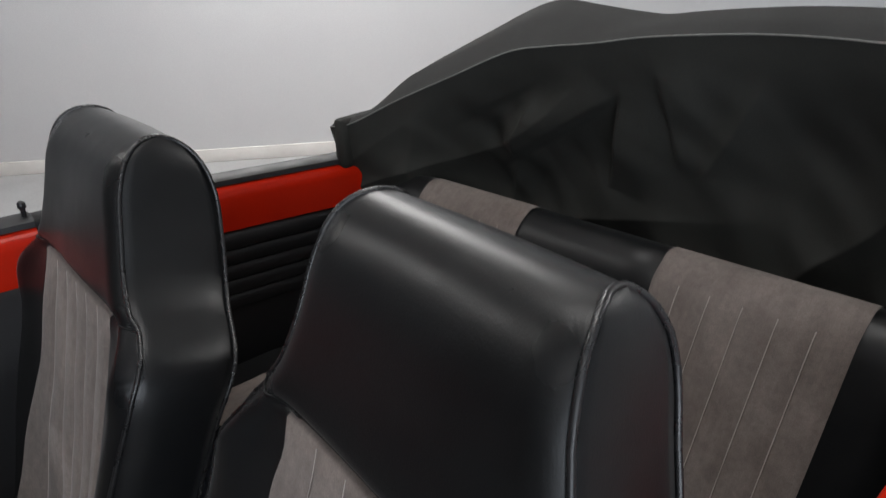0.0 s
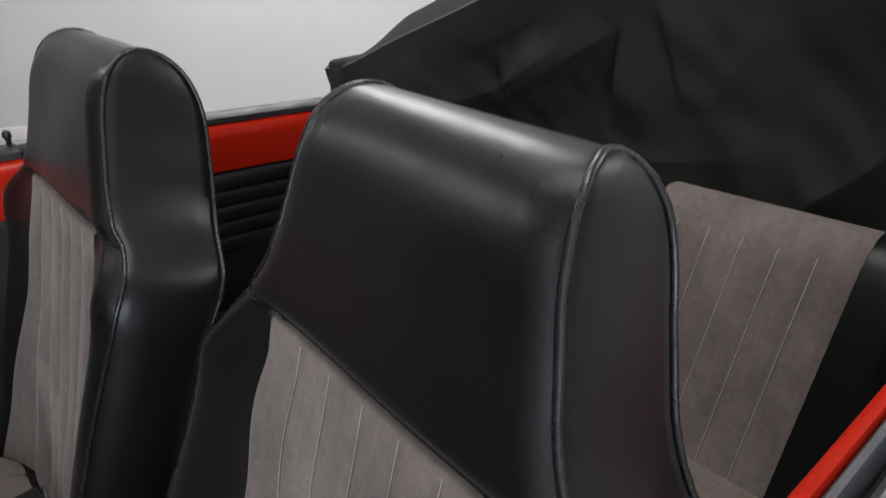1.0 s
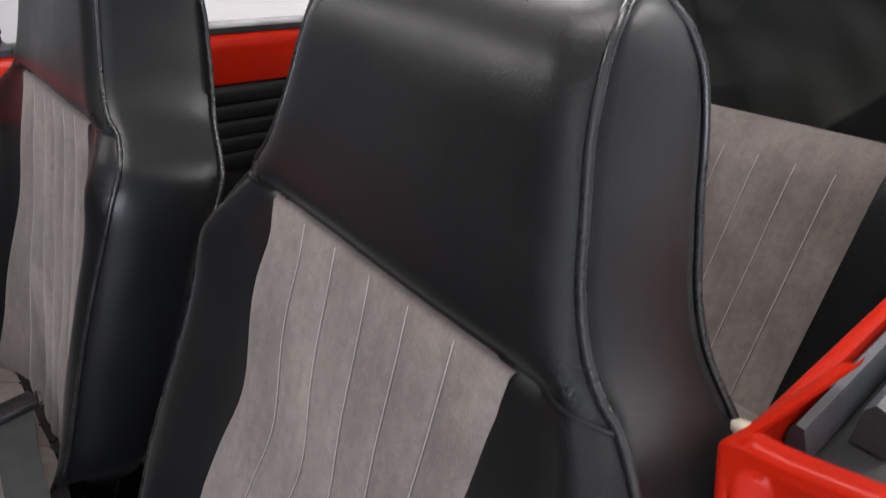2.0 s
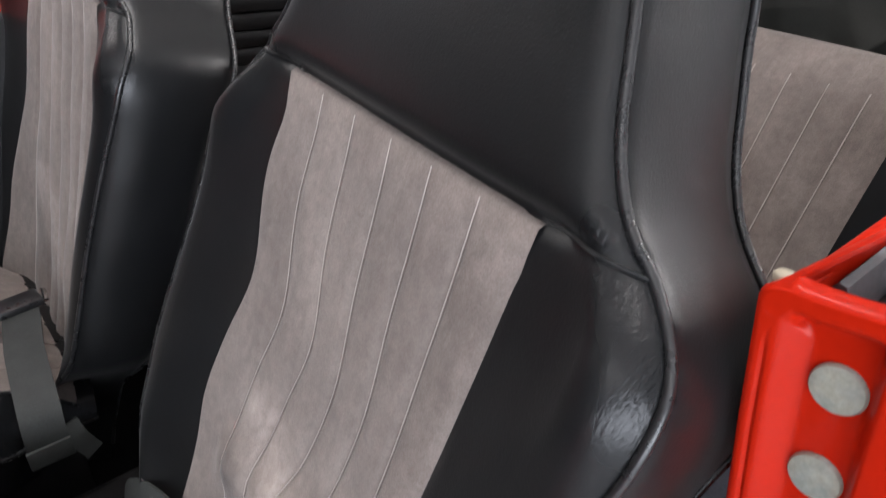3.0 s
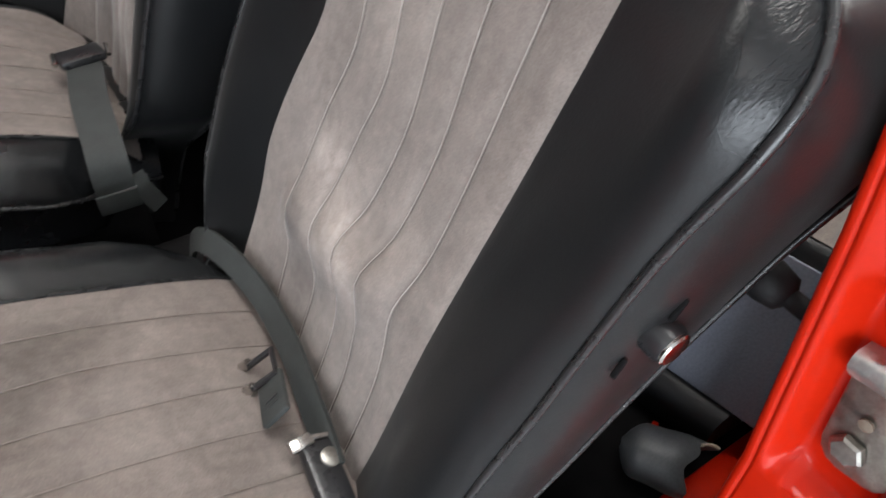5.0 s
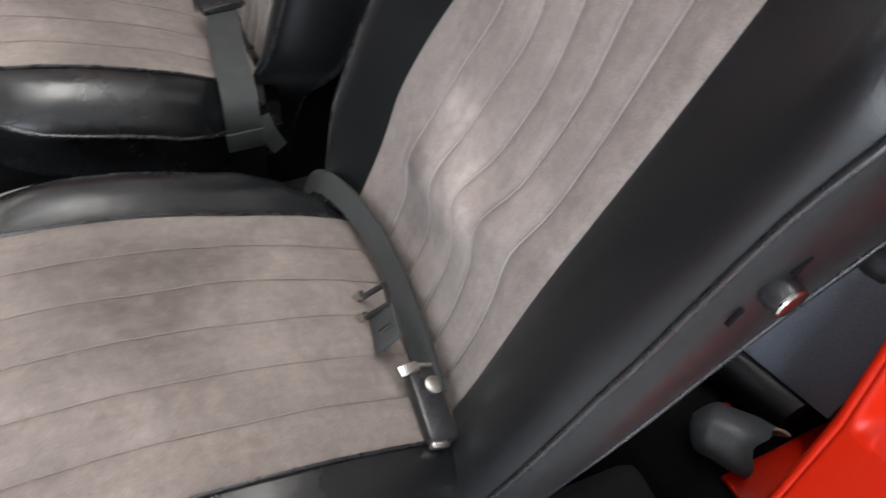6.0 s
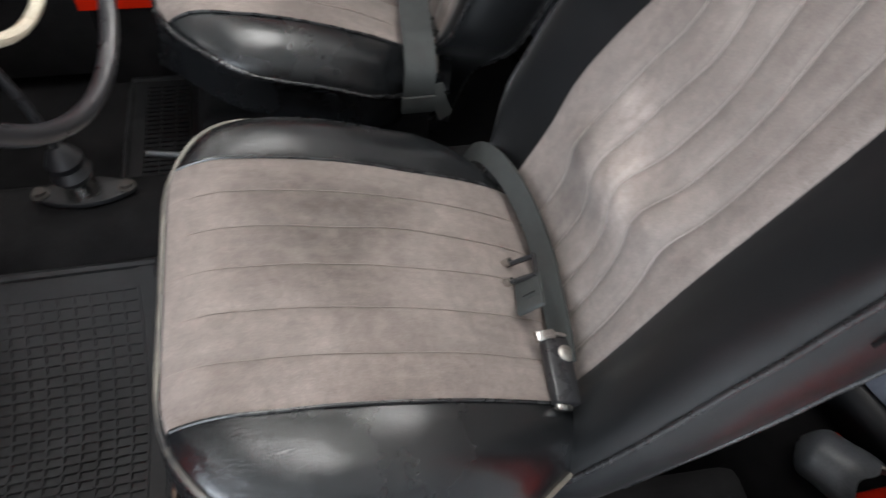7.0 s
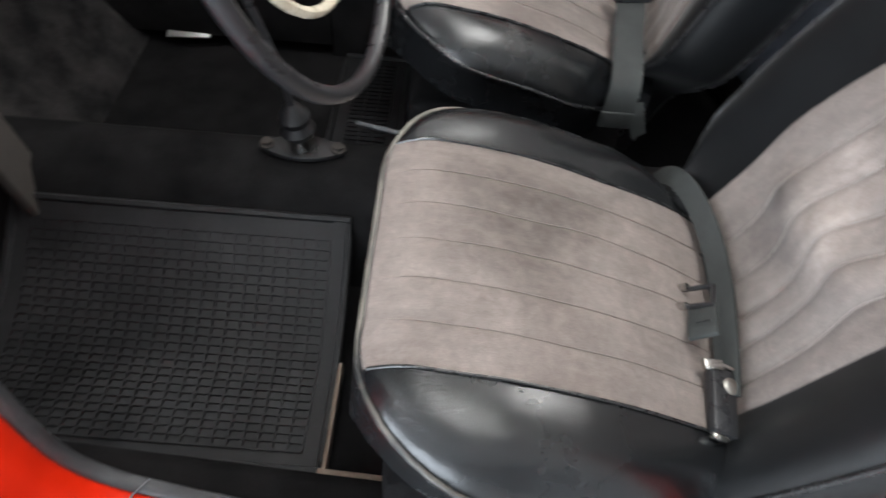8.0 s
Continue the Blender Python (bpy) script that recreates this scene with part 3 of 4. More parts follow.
front_seat((-0.026, 0.757, FLOOR), 1, PIPING)

# ---- the car's body ----
car = thing("car_body", "red convertible car body with open door and black trim", "car", (0.3, 0.43, 0.15))
OFF = Vector((-0.3, -0.43, -0.15))


def body(name, bm, mat, label="", **k):
    bm.transform(Matrix.Translation(OFF))
    return part(name, bm, mat, car, label, **k)


def rail_sweep(profile, xs, bend=lambda x: 0.0, drop=lambda x: 0.0):
    """A (y, z) outline carried along x."""
    return grid([[(x, y + bend(x), z + drop(x)) for y, z in profile] for x in xs], wrap=True, cap=True)


# far side: belt rail of quarter and door, rubber, ribbed panel
far_bend = lambda x: -0.05 * max(0.0, x - 0.55) ** 2 - 0.06 * max(0.0, -0.1 - x) ** 2
far_drop = lambda x: -0.006 - 0.045 * max(0.0, x - 0.35)
XQ = [0.21 + 0.05 * i for i in range(24)]
XD = [-0.85 + 0.05 * i for i in range(21)] + [0.175]
BELT = [(0.985, 0.868), (0.984, 0.93), (0.988, 0.945), (0.998, 0.953), (1.03, 0.956), (1.07, 0.95), (1.09, 0.93), (1.09, 0.868)]
body("belt_rail", rail_sweep(BELT, XQ, far_bend, far_drop), RED)
body("belt_rail", rail_sweep(BELT, XD, far_bend, far_drop), RED)
SEAL = [(1.0, 0.956), (1.0, 0.966), (1.008, 0.972), (1.04, 0.972), (1.048, 0.956)]
body("window_seal", rail_sweep(SEAL, XQ[1:], far_bend, far_drop), RUBBER)
body("window_seal", rail_sweep(SEAL, XD, far_bend, far_drop), RUBBER)
body("lock_pin", lathe([(0.004, 0), (0.004, 0.012), (0.007, 0.016), (0.006, 0.024), (0.002, 0.027)], pose(0.165, 1.01, 0.968), 10), PLASTIC)
ribs = [(0.99, 0.866)]
for i in range(5):
    z0 = 0.862 - 0.0315 * i
    ribs += [(0.983, z0), (0.9785, z0 - 0.003), (0.9755, z0 - 0.015), (0.9785, z0 - 0.0285), (0.983, z0 - 0.031)]
ribs += [(0.98, 0.64), (0.975, 0.55), (0.96, 0.42), (1.03, 0.42), (1.05, 0.866)]
body("quarter_panel", rail_sweep(ribs, XQ, far_bend, far_drop), TRIM, "black quarter panel with horizontal pleats")
body("door_panel", rail_sweep([(0.99, 0.866), (0.975, 0.85), (0.972, 0.7), (0.96, 0.43), (1.05, 0.43), (1.06, 0.866)], XD, far_bend), TRIM, "black vinyl door panel")
SILL = [(0.905, 0.2), (0.905, 0.385), (0.915, 0.4), (0.95, 0.403), (1.07, 0.40), (1.08, 0.2)]
body("sill", rail_sweep(SILL, [-0.53 + 0.1 * i for i in range(20)]), CARPET)
body("sill_lip", rail_sweep([(0.9, 0.392), (0.9, 0.418), (0.91, 0.425), (1.0, 0.425), (1.0, 0.404), (0.92, 0.404)], [-0.55 + 0.1 * i for i in range(8)]), RED)
body("kick_panel", rail_sweep([(y - 0.004, z + 0.06) for y, z in SILL], [-1.06, -0.9, -0.7, -0.532]), CARPET)
body("lock_post", block((0.06, 0.05, 0.6), pose(0.19, 1.03, 0.66), 0.005), TRIM)
body("outer_skin", rail_sweep([(1.075, 0.12), (1.115, 0.3), (1.125, 0.55), (1.115, 0.8), (1.085, 0.93), (1.08, 0.93), (1.07, 0.3)], [-2.0 + 0.1 * i for i in range(41)]), RED)
body("outer_skin", rail_sweep([(-0.22, 0.12), (-0.255, 0.3), (-0.265, 0.55), (-0.25, 0.8), (-0.225, 0.95), (-0.22, 0.95), (-0.24, 0.3)], [0.3 + 0.1 * i for i in range(18)]), RED)
body("outer_skin", rail_sweep([(-0.22, 0.12), (-0.255, 0.3), (-0.265, 0.55), (-0.25, 0.8), (-0.215, 0.9), (-0.21, 0.9), (-0.24, 0.3)], [-2.0 + 0.1 * i for i in range(13)]), RED)
for x in (-1.3, 1.35):
    for y in (-0.1, 0.96):
        body("wheel", lathe([(0.19, -0.07), (0.27, -0.075), (0.305, -0.055), (0.312, 0.0), (0.305, 0.055), (0.27, 0.075), (0.19, 0.07)], facing((x, y, 0.312), (1, 0, 0), (0, 0, -1)), 32), RUBBER, "black road wheel")
body("chassis", block((2.9, 0.5, 0.1), pose(0.02, 0.43, 0.16), 0.02), PLASTIC)
body("bonnet", block((0.92, 1.2, 0.08), pose(-1.57, 0.43, 0.85), 0.03), RED, "plain red bonnet")
body("nose_panel", block((0.06, 1.3, 0.62), pose(-2.0, 0.43, 0.55), 0.025), RED)
body("tail_panel", block((0.06, 1.26, 0.62), pose(2.0, 0.43, 0.56), 0.025), RED)
body("rear_deck", block((0.9, 1.2, 0.08), pose(1.55, 0.43, 0.87), 0.03), RED)
body("dashboard", block((0.16, 1.12, 0.2), pose(-1.03, 0.43, 0.88), 0.03, 3), TRIM, "plain black dashboard closing the front")
body("sill_strip", block((0.09, 0.03, 0.006), pose(-0.835, 0.905, 0.262, 25, 0, 4), 0.002), ALLOY)
body("sill_strip", block((0.06, 0.02, 0.006), pose(-0.70, 0.93, 0.262, 25, 0, 4), 0.002), ALLOY)

# near side: belt rail behind the open door, its rubber, the door pillar
NB = [(-0.1245, 0.925), (-0.1235, 0.948), (-0.1242, 0.953), (-0.1265, 0.9565), (-0.130, 0.9575), (-0.1345, 0.9565), (-0.1365, 0.953), (-0.1365, 0.925)]
XN = [0.263 + 0.05 * i for i in range(23)]
XR = [0.293 + 0.05 * i for i in range(22)]
near_bend = lambda x: 0.05 * max(0.0, x - 0.55) ** 2
body("belt_rail", rail_sweep(NB, XN, near_bend), RED)
body("window_rubber", rail_sweep([(-0.1385, 0.93), (-0.138, 0.952), (-0.1405, 0.957), (-0.145, 0.956), (-0.149, 0.945), (-0.15, 0.93)], XR, near_bend), GREY_RUBBER)
body("window_channel", rail_sweep([(-0.138, 0.86), (-0.138, 0.925), (-0.225, 0.92), (-0.225, 0.86)], XN, near_bend), RUBBER)
body("clip", lathe([(0.006, 0), (0.0065, 0.006), (0.005, 0.011), (0.002, 0.013)], pose(0.256, -0.1305, 0.966) @ Matrix.Diagonal((0.8, 1.3, 0.45, 1)), 12), IVORY, "yellowed plastic clip")
body("window_rubber", rail_sweep([(-0.156, 0.925), (-0.157, 0.948), (-0.162, 0.955), (-0.171, 0.952), (-0.176, 0.925)], XR[1:], near_bend), GREY_RUBBER)
body("inner_panel", rail_sweep([(-0.155, 0.86), (-0.165, 0.8), (-0.185, 0.6), (-0.19, 0.3), (-0.22, 0.3), (-0.21, 0.86)], XN, near_bend), TRIM)


def pillar_inner(z):
    return lerp([(0.3, -0.205), (0.66, -0.176), (0.84, -0.147), (0.9, -0.136), (0.97, -0.1245)], z)


# pillar face with its pressed recess, as rows from top to bottom
rows = []
zs = [0.9755 - 0.0015 * i for i in range(24)] + [0.936, 0.925, 0.91, 0.895, 0.88, 0.865, 0.85, 0.84, 0.834, 0.83, 0.827, 0.824, 0.821, 0.818, 0.815, 0.812, 0.809, 0.8, 0.79, 0.76, 0.73, 0.7, 0.692, 0.686, 0.68, 0.674, 0.668, 0.66, 0.6, 0.5, 0.4, 0.3]
ds = [0.005 + 0.0006 * i for i in range(10)] + [0.012 + 0.0012 * i for i in range(12)] + [0.028, 0.032, 0.036] + [0.039 + 0.0013 * i for i in range(34)]


def rounded(x, y, r):
    """Distance to the corner of two edges x and y away, rounded by r."""
    if x < r and y < r:
        return r - math.hypot(r - x, r - y)
    return min(x, y)


for z in zs:
    round_top = 0.012 - math.sqrt(max(0.0, 0.012 ** 2 - max(0.0, z - 0.9635) ** 2))
    yi = pillar_inner(z) - round_top
    wide = lerp([(0.3, 0.12), (0.7, 0.12), (0.8, 0.115), (0.972, 0.095)], z)
    low = 1 - ease(0.812, 0.83, z)
    row = [(0.34, yi - 0.012, z), (0.25, yi - 0.002, z), (0.239, yi, z), (0.236, yi - 0.0015, z), (0.235, yi - 0.004, z)]
    for d in ds:
        groove = 0.0013 * math.exp(-((d - 0.008) / 0.0012) ** 2) * (1 - ease(0.935, 0.955, z))
        inside = rounded(min(d - 0.011, 0.3), min(0.9665 - z, z - 0.668), 0.009) if d < 0.03 else rounded(0.058 + 0.02 * low - d, min(0.9665 - z, z - 0.668), 0.010)
        a = ease(0.0, 0.015 if d < 0.03 and inside < 0.9665 - z - 0.001 else 0.008, inside)
        row.append((0.235 + groove + (0.010 + 0.013 * low) * a, yi - d, z + 0.012 * ease(0, 0.08, d) * ease(0.9, 0.97, z)))
    row += [(0.236, yi - wide + 0.006, z + 0.012 * ease(0.9, 0.97, z)), (0.242, yi - wide, z + 0.012 * ease(0.9, 0.97, z)), (0.34, yi - wide - 0.01, z)]
    rows.append(row)
cap = [(x + 0.006, y, z + 0.003) for x, y, z in rows[0]]
back = [(max(x, 0.25), y, z + 0.001) for x, y, z in rows[0]]
body("door_pillar", grid([back, cap] + rows), RED, "red painted door pillar with a pressed recess", angle=70)
for z, y in ((0.9365, -0.169), (0.886, -0.1765)):
    body("plug", lathe([(0.0126, 0.0), (0.0126, 0.0015), (0.0117, 0.0028), (0.0095, 0.0032), (0.003, 0.0036)], facing((0.2452, y, z), (0, 1, 0), (0, 0, -1)), 28), PLUG, "grey plastic hole plug")
# worn striker: plate with rounded foot, rolled lip, hexagon bolt and screws
sm = pose(0.2545, -0.216, 0.741, -10, 0, 0)
foot = [(-0.022, 0.042), (-0.022, -0.03), (-0.020, -0.037), (-0.015, -0.043), (-0.008, -0.045), (0.008, -0.045), (0.015, -0.043), (0.020, -0.037), (0.022, -0.03), (0.022, 0.042)]
to_face = sm @ facing((0, 0, 0), (0, 1, 0), (0, 0, 1))
body("striker", prism(foot, -0.012, 0.003, to_face @ Matrix.Diagonal((1, 1, -1, 1)), 0.0015), STEEL, "worn steel door striker plate", angle=30)
lip = [[(x, y, z) for x, z in ((-0.002, 0.022), (-0.005, 0.024), (-0.012, 0.032), (-0.0155, 0.038), (-0.015, 0.043), (-0.011, 0.046), (0.004, 0.045), (0.004, 0.03))] for y in (-0.0225, -0.021, 0.021, 0.0225)]
bm = grid(lip, wrap=True, cap=True)
bm.transform(sm)
body("striker_lip", bm, ALLOY, "pale rolled lip of the striker", angle=50)
for y in (-0.011, 0.011):
    body("rivet", lathe([(0.0022, 0), (0.0022, 0.0008), (0.001, 0.0012)], sm @ Matrix.Translation((-0.010, y, 0.0462)), 10), STEEL)
body("striker_bolt", lathe([(0.0105, 0), (0.0105, 0.004), (0.0085, 0.0055), (0.003, 0.0057)], facing(sm @ Vector((-0.004, 0.006, -0.024)), (0, 1, 0), (0, 0, -1)), 6), STEEL, smooth=False)
body("striker_bolt", lathe([(0.0042, 0), (0.0042, 0.0015), (0.002, 0.0022)], facing(sm @ Vector((-0.0045, 0.004, 0.0)), (0, 1, 0), (0, 0, -1)), 10), RUST)
body("striker_screw", lathe([(0.003, 0), (0.003, 0.0012), (0.0012, 0.0016)], facing(sm @ Vector((-0.0045, -0.014, 0.012)), (0, 1, 0), (0, 0, -1)), 10), STEEL)

# floor pan, tunnel, toe board, near sill and front pillar
body("floor_pan", block((2.1, 1.22, 0.03), pose(-0.05, 0.43, 0.215), 0), CARPET)
arch = [(0.31, 0.23), (0.325, 0.29), (0.35, 0.345), (0.385, 0.375), (0.435, 0.385), (0.485, 0.375), (0.52, 0.345), (0.545, 0.29), (0.56, 0.23)]
body("tunnel", rail_sweep(arch, [-1.0 + 0.1 * i for i in range(20)]), CARPET)
# the far half of the toe board is a lighter grey
for y0, y1, cloth in ((-0.06, 0.5, CARPET), (0.5, 0.93, GREY_CARPET)):
    body("toe_board", grid([[(-0.93, y0, 0.23), (-0.93, y1, 0.23)], [(-1.06, y0, 0.42), (-1.06, y1, 0.42)], [(-1.08, y0, 0.8), (-1.08, y1, 0.8)], [(-1.12, y0, 0.8), (-1.12, y1, 0.8)], [(-1.12, y0, 0.2), (-1.12, y1, 0.2)]]), cloth)
curve = smooth_path([(-0.64, -0.07, 0.92), (-0.655, -0.07, 0.7), (-0.662, -0.07, 0.56), (-0.664, -0.07, 0.475), (-0.655, -0.07, 0.405), (-0.622, -0.07, 0.353), (-0.555, -0.075, 0.33), (-0.3, -0.11, 0.332), (0.0, -0.15, 0.33), (0.26, -0.17, 0.33)], 5)
rows = []
for i, p in enumerate(curve):
    d = (curve[min(i + 1, len(curve) - 1)] - curve[max(i - 1, 0)]).normalized()
    nrm = Vector((d.z, 0, -d.x))
    if nrm.dot(Vector((-0.2, 0, 0.6)) - p) < 0:
        nrm = -nrm
    rows.append([p - 0.06 * nrm + Vector((0, 0.03, 0)), p + Vector((0, 0.003, 0)), p + 0.006 * nrm + Vector((0, -0.004, 0)), p + 0.004 * nrm + Vector((0, -0.03, 0)), p - 0.016 * nrm + Vector((0, -0.045, 0)),
                 p - 0.02 * nrm + Vector((0, -0.1, 0)), p - 0.04 * nrm + Vector((0, -0.125, 0)), p - 0.1 * nrm + Vector((0, -0.14, 0))])
split = next(i for i, p in enumerate(curve) if p.x > -0.5 and p.z < 0.4)
body("door_frame", grid(rows[:split + 1]), RED, angle=70)
body("sill_cover", grid(rows[split:]), TRIM, "black sill cover", angle=70)
body("door_seal", tube([p + Vector((0, 0.010, 0)) for p in curve if p.x < 0.15], 0.011, 8), RUBBER)
body("sill_joint", tube([(-0.585, -0.055, 0.346), (-0.597, -0.075, 0.35), (-0.606, -0.1, 0.346)], 0.0015, 6), SHEET, "thin metal joint of the sill cover")
# small steel disc added for a pale highlight spot on the red frame
body("frame_glint", lathe([(0.011, 0), (0.011, 0.003), (0.008, 0.005), (0.003, 0.0055)], facing((-0.668, -0.125, 0.43), (0, 1, 0), (0, 0, -1)) @ Matrix.Rotation(radians(30), 4, "X"), 16), STEEL)
body("inner_sill", block((1.14, 0.10, 0.09), pose(-0.29, -0.073, 0.27, 0, 0, -3), 0.02), CARPET)
body("floor_edge", block((0.006, 0.16, 0.022), pose(-0.404, 0.08, 0.243), 0.002), RUST, "bare rusty floor edge")
body("floor_edge", block((0.2, 0.012, 0.02), pose(-0.31, -0.012, 0.262, 0, 8, 0), 0.003), RUST, "bare rusty floor edge")

# ---- rear seat ----
rear = thing("rear_seat", "rear bench seat in black vinyl with grey pleated velour panels", "car seat", (0.62, 0.43, 0.24))
RO = Vector((-0.62, -0.43, -0.24))
RA = radians(21)
RV, RN = Vector((math.sin(RA), 0, math.cos(RA))), Vector((-math.cos(RA), 0, math.sin(RA)))
RB = Vector((0.677, 0, 0.460))


def rear_w(y, v):
    w = 0.0
    if v > 0.44:
        w -= 0.05 * (1 - math.sqrt(max(0, 1 - ((v - 0.44) / 0.07) ** 2)))
    for e in (-0.10, 0.95):
        w -= 0.03 * max(0, 1 - abs(y - e) / 0.05) ** 2
    for e in (0.285, 0.54):
        w -= 0.008 * math.exp(-((y - e) / 0.008) ** 2)
    return w


def rear_point(y, v, w):
    return RO + RB + Vector((0, y + 0.012 * (1 - v / 0.46), 0.003 - 0.024 * y)) + v * RV + w * RN


vs = [0.0, 0.08, 0.16, 0.24, 0.32, 0.4, 0.44, 0.46, 0.475, 0.488, 0.498, 0.505, 0.51]
ys = [-0.10, -0.095, -0.085, -0.07, -0.05] + [-0.03 + 0.02 * i for i in range(49)]
rows = [[rear_point(y, v, rear_w(y, v)) for y in ys] for v in vs]
rows += [[rear_point(y, 0.505, -0.08) for y in ys], [rear_point(y, 0.0, -0.1) for y in ys]]
rear_back = part("backrest", grid(rows + [rows[0]], cap=False), VINYL, rear, angle=60)
for lo, hi in ((-0.008, 0.28), (0.557, 0.835)):
    for k in range(6):
        a, b = lo + (hi - lo) * k / 6, lo + (hi - lo) * (k + 1) / 6
        rows = []
        for v in vs[1:] + [0.5102]:
            row = []
            for j in range(7):
                t = j / 6
                y = a + (b - a) * t
                lift = 0.002 + 0.0022 * math.sin(math.pi * t) ** 0.6 * (1 - ease(0.44, 0.5, v)) if 0 < j < 6 or v > 0.45 else 0.0008
                row.append(rear_point(y, min(v, 0.51), rear_w(y, min(v, 0.51)) + lift) + (Vector((0, 0, 0.002)) if v > 0.49 else Vector()))
            rows.append(row)
        part("pleat", grid(rows), VELOUR, rear_back, angle=180)
        if k:
            part("seam", tube([rear_point(a, v, rear_w(a, v) + 0.0022) for v in vs[1:8]], 0.0009, 5), STITCH, rear_back)
# bench cushion
prof = [(0.78, 0.45), (0.76, 0.57), (0.72, 0.6), (0.64, 0.612), (0.58, 0.608), (0.55, 0.598), (0.535, 0.58), (0.531, 0.55), (0.53, 0.45), (0.531, 0.345), (0.536, 0.322), (0.6, 0.318), (0.78, 0.318)]
skew = lambda x, y: x - 0.235 * (y + 0.1) * (1 - ease(0.56, 0.72, x))
rear_cushion = part("cushion", grid([[RO + Vector((skew(x, y), y, z - 0.025 * ease(0.4, 0.9, y))) for x, z in prof] for y in (-0.125, -0.115, -0.095, 0.0, 0.2, 0.43, 0.66, 0.86, 0.94, 0.95)], wrap=True, cap=True), VINYL, rear, angle=60)
for lo, hi in ((-0.085, 0.3), (0.62, 0.88)):
    part("seat_panel", grid([[RO + Vector((skew(x, y), y, z + 0.003 - 0.025 * ease(0.4, 0.9, y))) for x, z in prof[1:6]] for y in [lo + (hi - lo) * i / 6 for i in range(7)]]), VELOUR, rear_cushion)
part("front_cover", shell([[RO + Vector((skew(x, y) - 0.004, y, z - 0.025 * ease(0.4, 0.9, y))) for x, z in prof[6:11]] for y in (-0.118, -0.095, 0.0, 0.2, 0.43, 0.66, 0.86, 0.94)], 0.003), FRONTVINYL, rear_cushion, "blue-grey vinyl front of the bench cushion")
BASE = [(0.56, 0.318), (0.534, 0.32), (0.518, 0.314), (0.510, 0.302), (0.508, 0.288), (0.512, 0.265), (0.522, 0.236), (0.78, 0.236), (0.78, 0.316)]
part("support", grid([[RO + Vector((skew(x, y), y, z - 0.02 * ease(0.4, 0.9, y) * (z > 0.25))) for x, z in BASE] for y in (-0.09, -0.086, -0.075, 0.0, 0.2, 0.43, 0.66, 0.86, 0.9)], wrap=True, cap=True), TRIM, rear, "black vinyl base with a rolled upper edge", angle=60)

# ---- folded soft top ----
top = thing("folded_soft_top", "folded black fabric convertible top under a canvas cover", "convertible top", (1.15, 0.43, 0.6))
TO = Vector((-1.15, -0.43, -0.6))
# the piping line: (y, x, z), then what stands behind it
EDGE = [(-0.17, 0.77, 1.03), (-0.13, 0.8, 1.07), (-0.06, 0.87, 1.16), (0.02, 0.93, 1.225), (0.09, 0.95, 1.234), (0.23, 0.965, 1.232), (0.4, 0.968, 1.217), (0.505, 0.965, 1.2),
        (0.6, 0.957, 1.188), (0.685, 0.945, 1.172), (0.79, 0.9, 1.122), (0.9, 0.848, 1.068), (0.975, 0.785, 1.02), (1.01, 0.752, 1.012)]
TUCKS = ((0.60, 1.025, -0.84, 0.54, 0.18, 0.042), (0.485, 1.034, 0.2, -0.98, 0.11, 0.035), (0.384, 1.1, -0.22, -0.975, 0.12, 0.03), (0.72, 1.075, -0.876, 0.48, 0.15, 0.02))
pipe = smooth_path([(x, y, z) for y, x, z in EDGE], 36)
rows = []
for i, p in enumerate(pipe):
    nearside = 1 - ease(-0.16, 0.05, p.y)
    s = max(ease(0.72, 1.02, p.y), nearside)
    foot = Vector((1.05 - 0.24 * ease(0.72, 1.02, p.y) - 0.08 * nearside, min(1.005, max(-0.12, p.y)), 0.7))
    row = []
    for k in range(161):
        t = k / 160
        q = p.lerp(foot, t)
        q.x += 0.02 * math.sin(math.pi * t) * (1 - s)
        # sharp folds that fan out from the far corner, and long hanging ones
        fan = math.atan2(q.z - 0.80, 1.12 - q.y)
        sway = noise.noise(Vector((q.y * 2.5, q.z * 2.5, 0)))
        ridge = 1 - abs(2 * ((fan * 3.1 + 0.5 * sway) % 1.0) - 1)
        hang = 1 - abs(2 * ((q.y * 4.6 + 0.9 * noise.noise(Vector((q.y * 1.5, q.z * 2.2, 4.0))) + q.z * 1.3) % 1.0) - 1)
        patch = ease(-0.15, 0.35, noise.noise(Vector((q.y * 3.0, q.z * 3.5, 5))))
        fold = 0.03 * ridge ** 2.2 * ease(0.1, 0.6, q.y) * (1 - 0.6 * ease(0.7, 1.0, q.y)) + 0.035 * hang ** 2.5 * patch + 0.02 * noise.noise(Vector((q.y * 5.0 + q.z * 2.5, q.z * 4.0, 2.0))) + 0.022 * noise.noise(Vector((q.y * 14 - q.z * 9, q.z * 9, 7.0)))
        # sharp tucks: (y, z, direction's y, z, length, depth)
        for cy, cz, ty, tz, half, deep in TUCKS:
            along = (q.y - cy) * ty + (q.z - cz) * tz
            across = (q.y - cy) * tz - (q.z - cz) * ty
            fold += deep * max(0.0, 1 - (along / half) ** 2) * (ease(-0.008, 0.008, across) * (1 - ease(0.012, 0.12, across)))
        q.x -= (0.62 * fold - 0.02) * ease(0.04, 0.3, t) * (1 - 0.5 * s)
        q.y -= fold * 0.3 * s * math.sin(math.pi * t)
        row.append(q + TO)
    rows.append(row)
part("cover", grid(rows), CANVAS, top, "creased black canvas cover hanging behind the bench")
part("piping", tube([p + TO for p in pipe], 0.0015, 6), PALE_PIPING, top, "thin pale grey piping")
rows = []
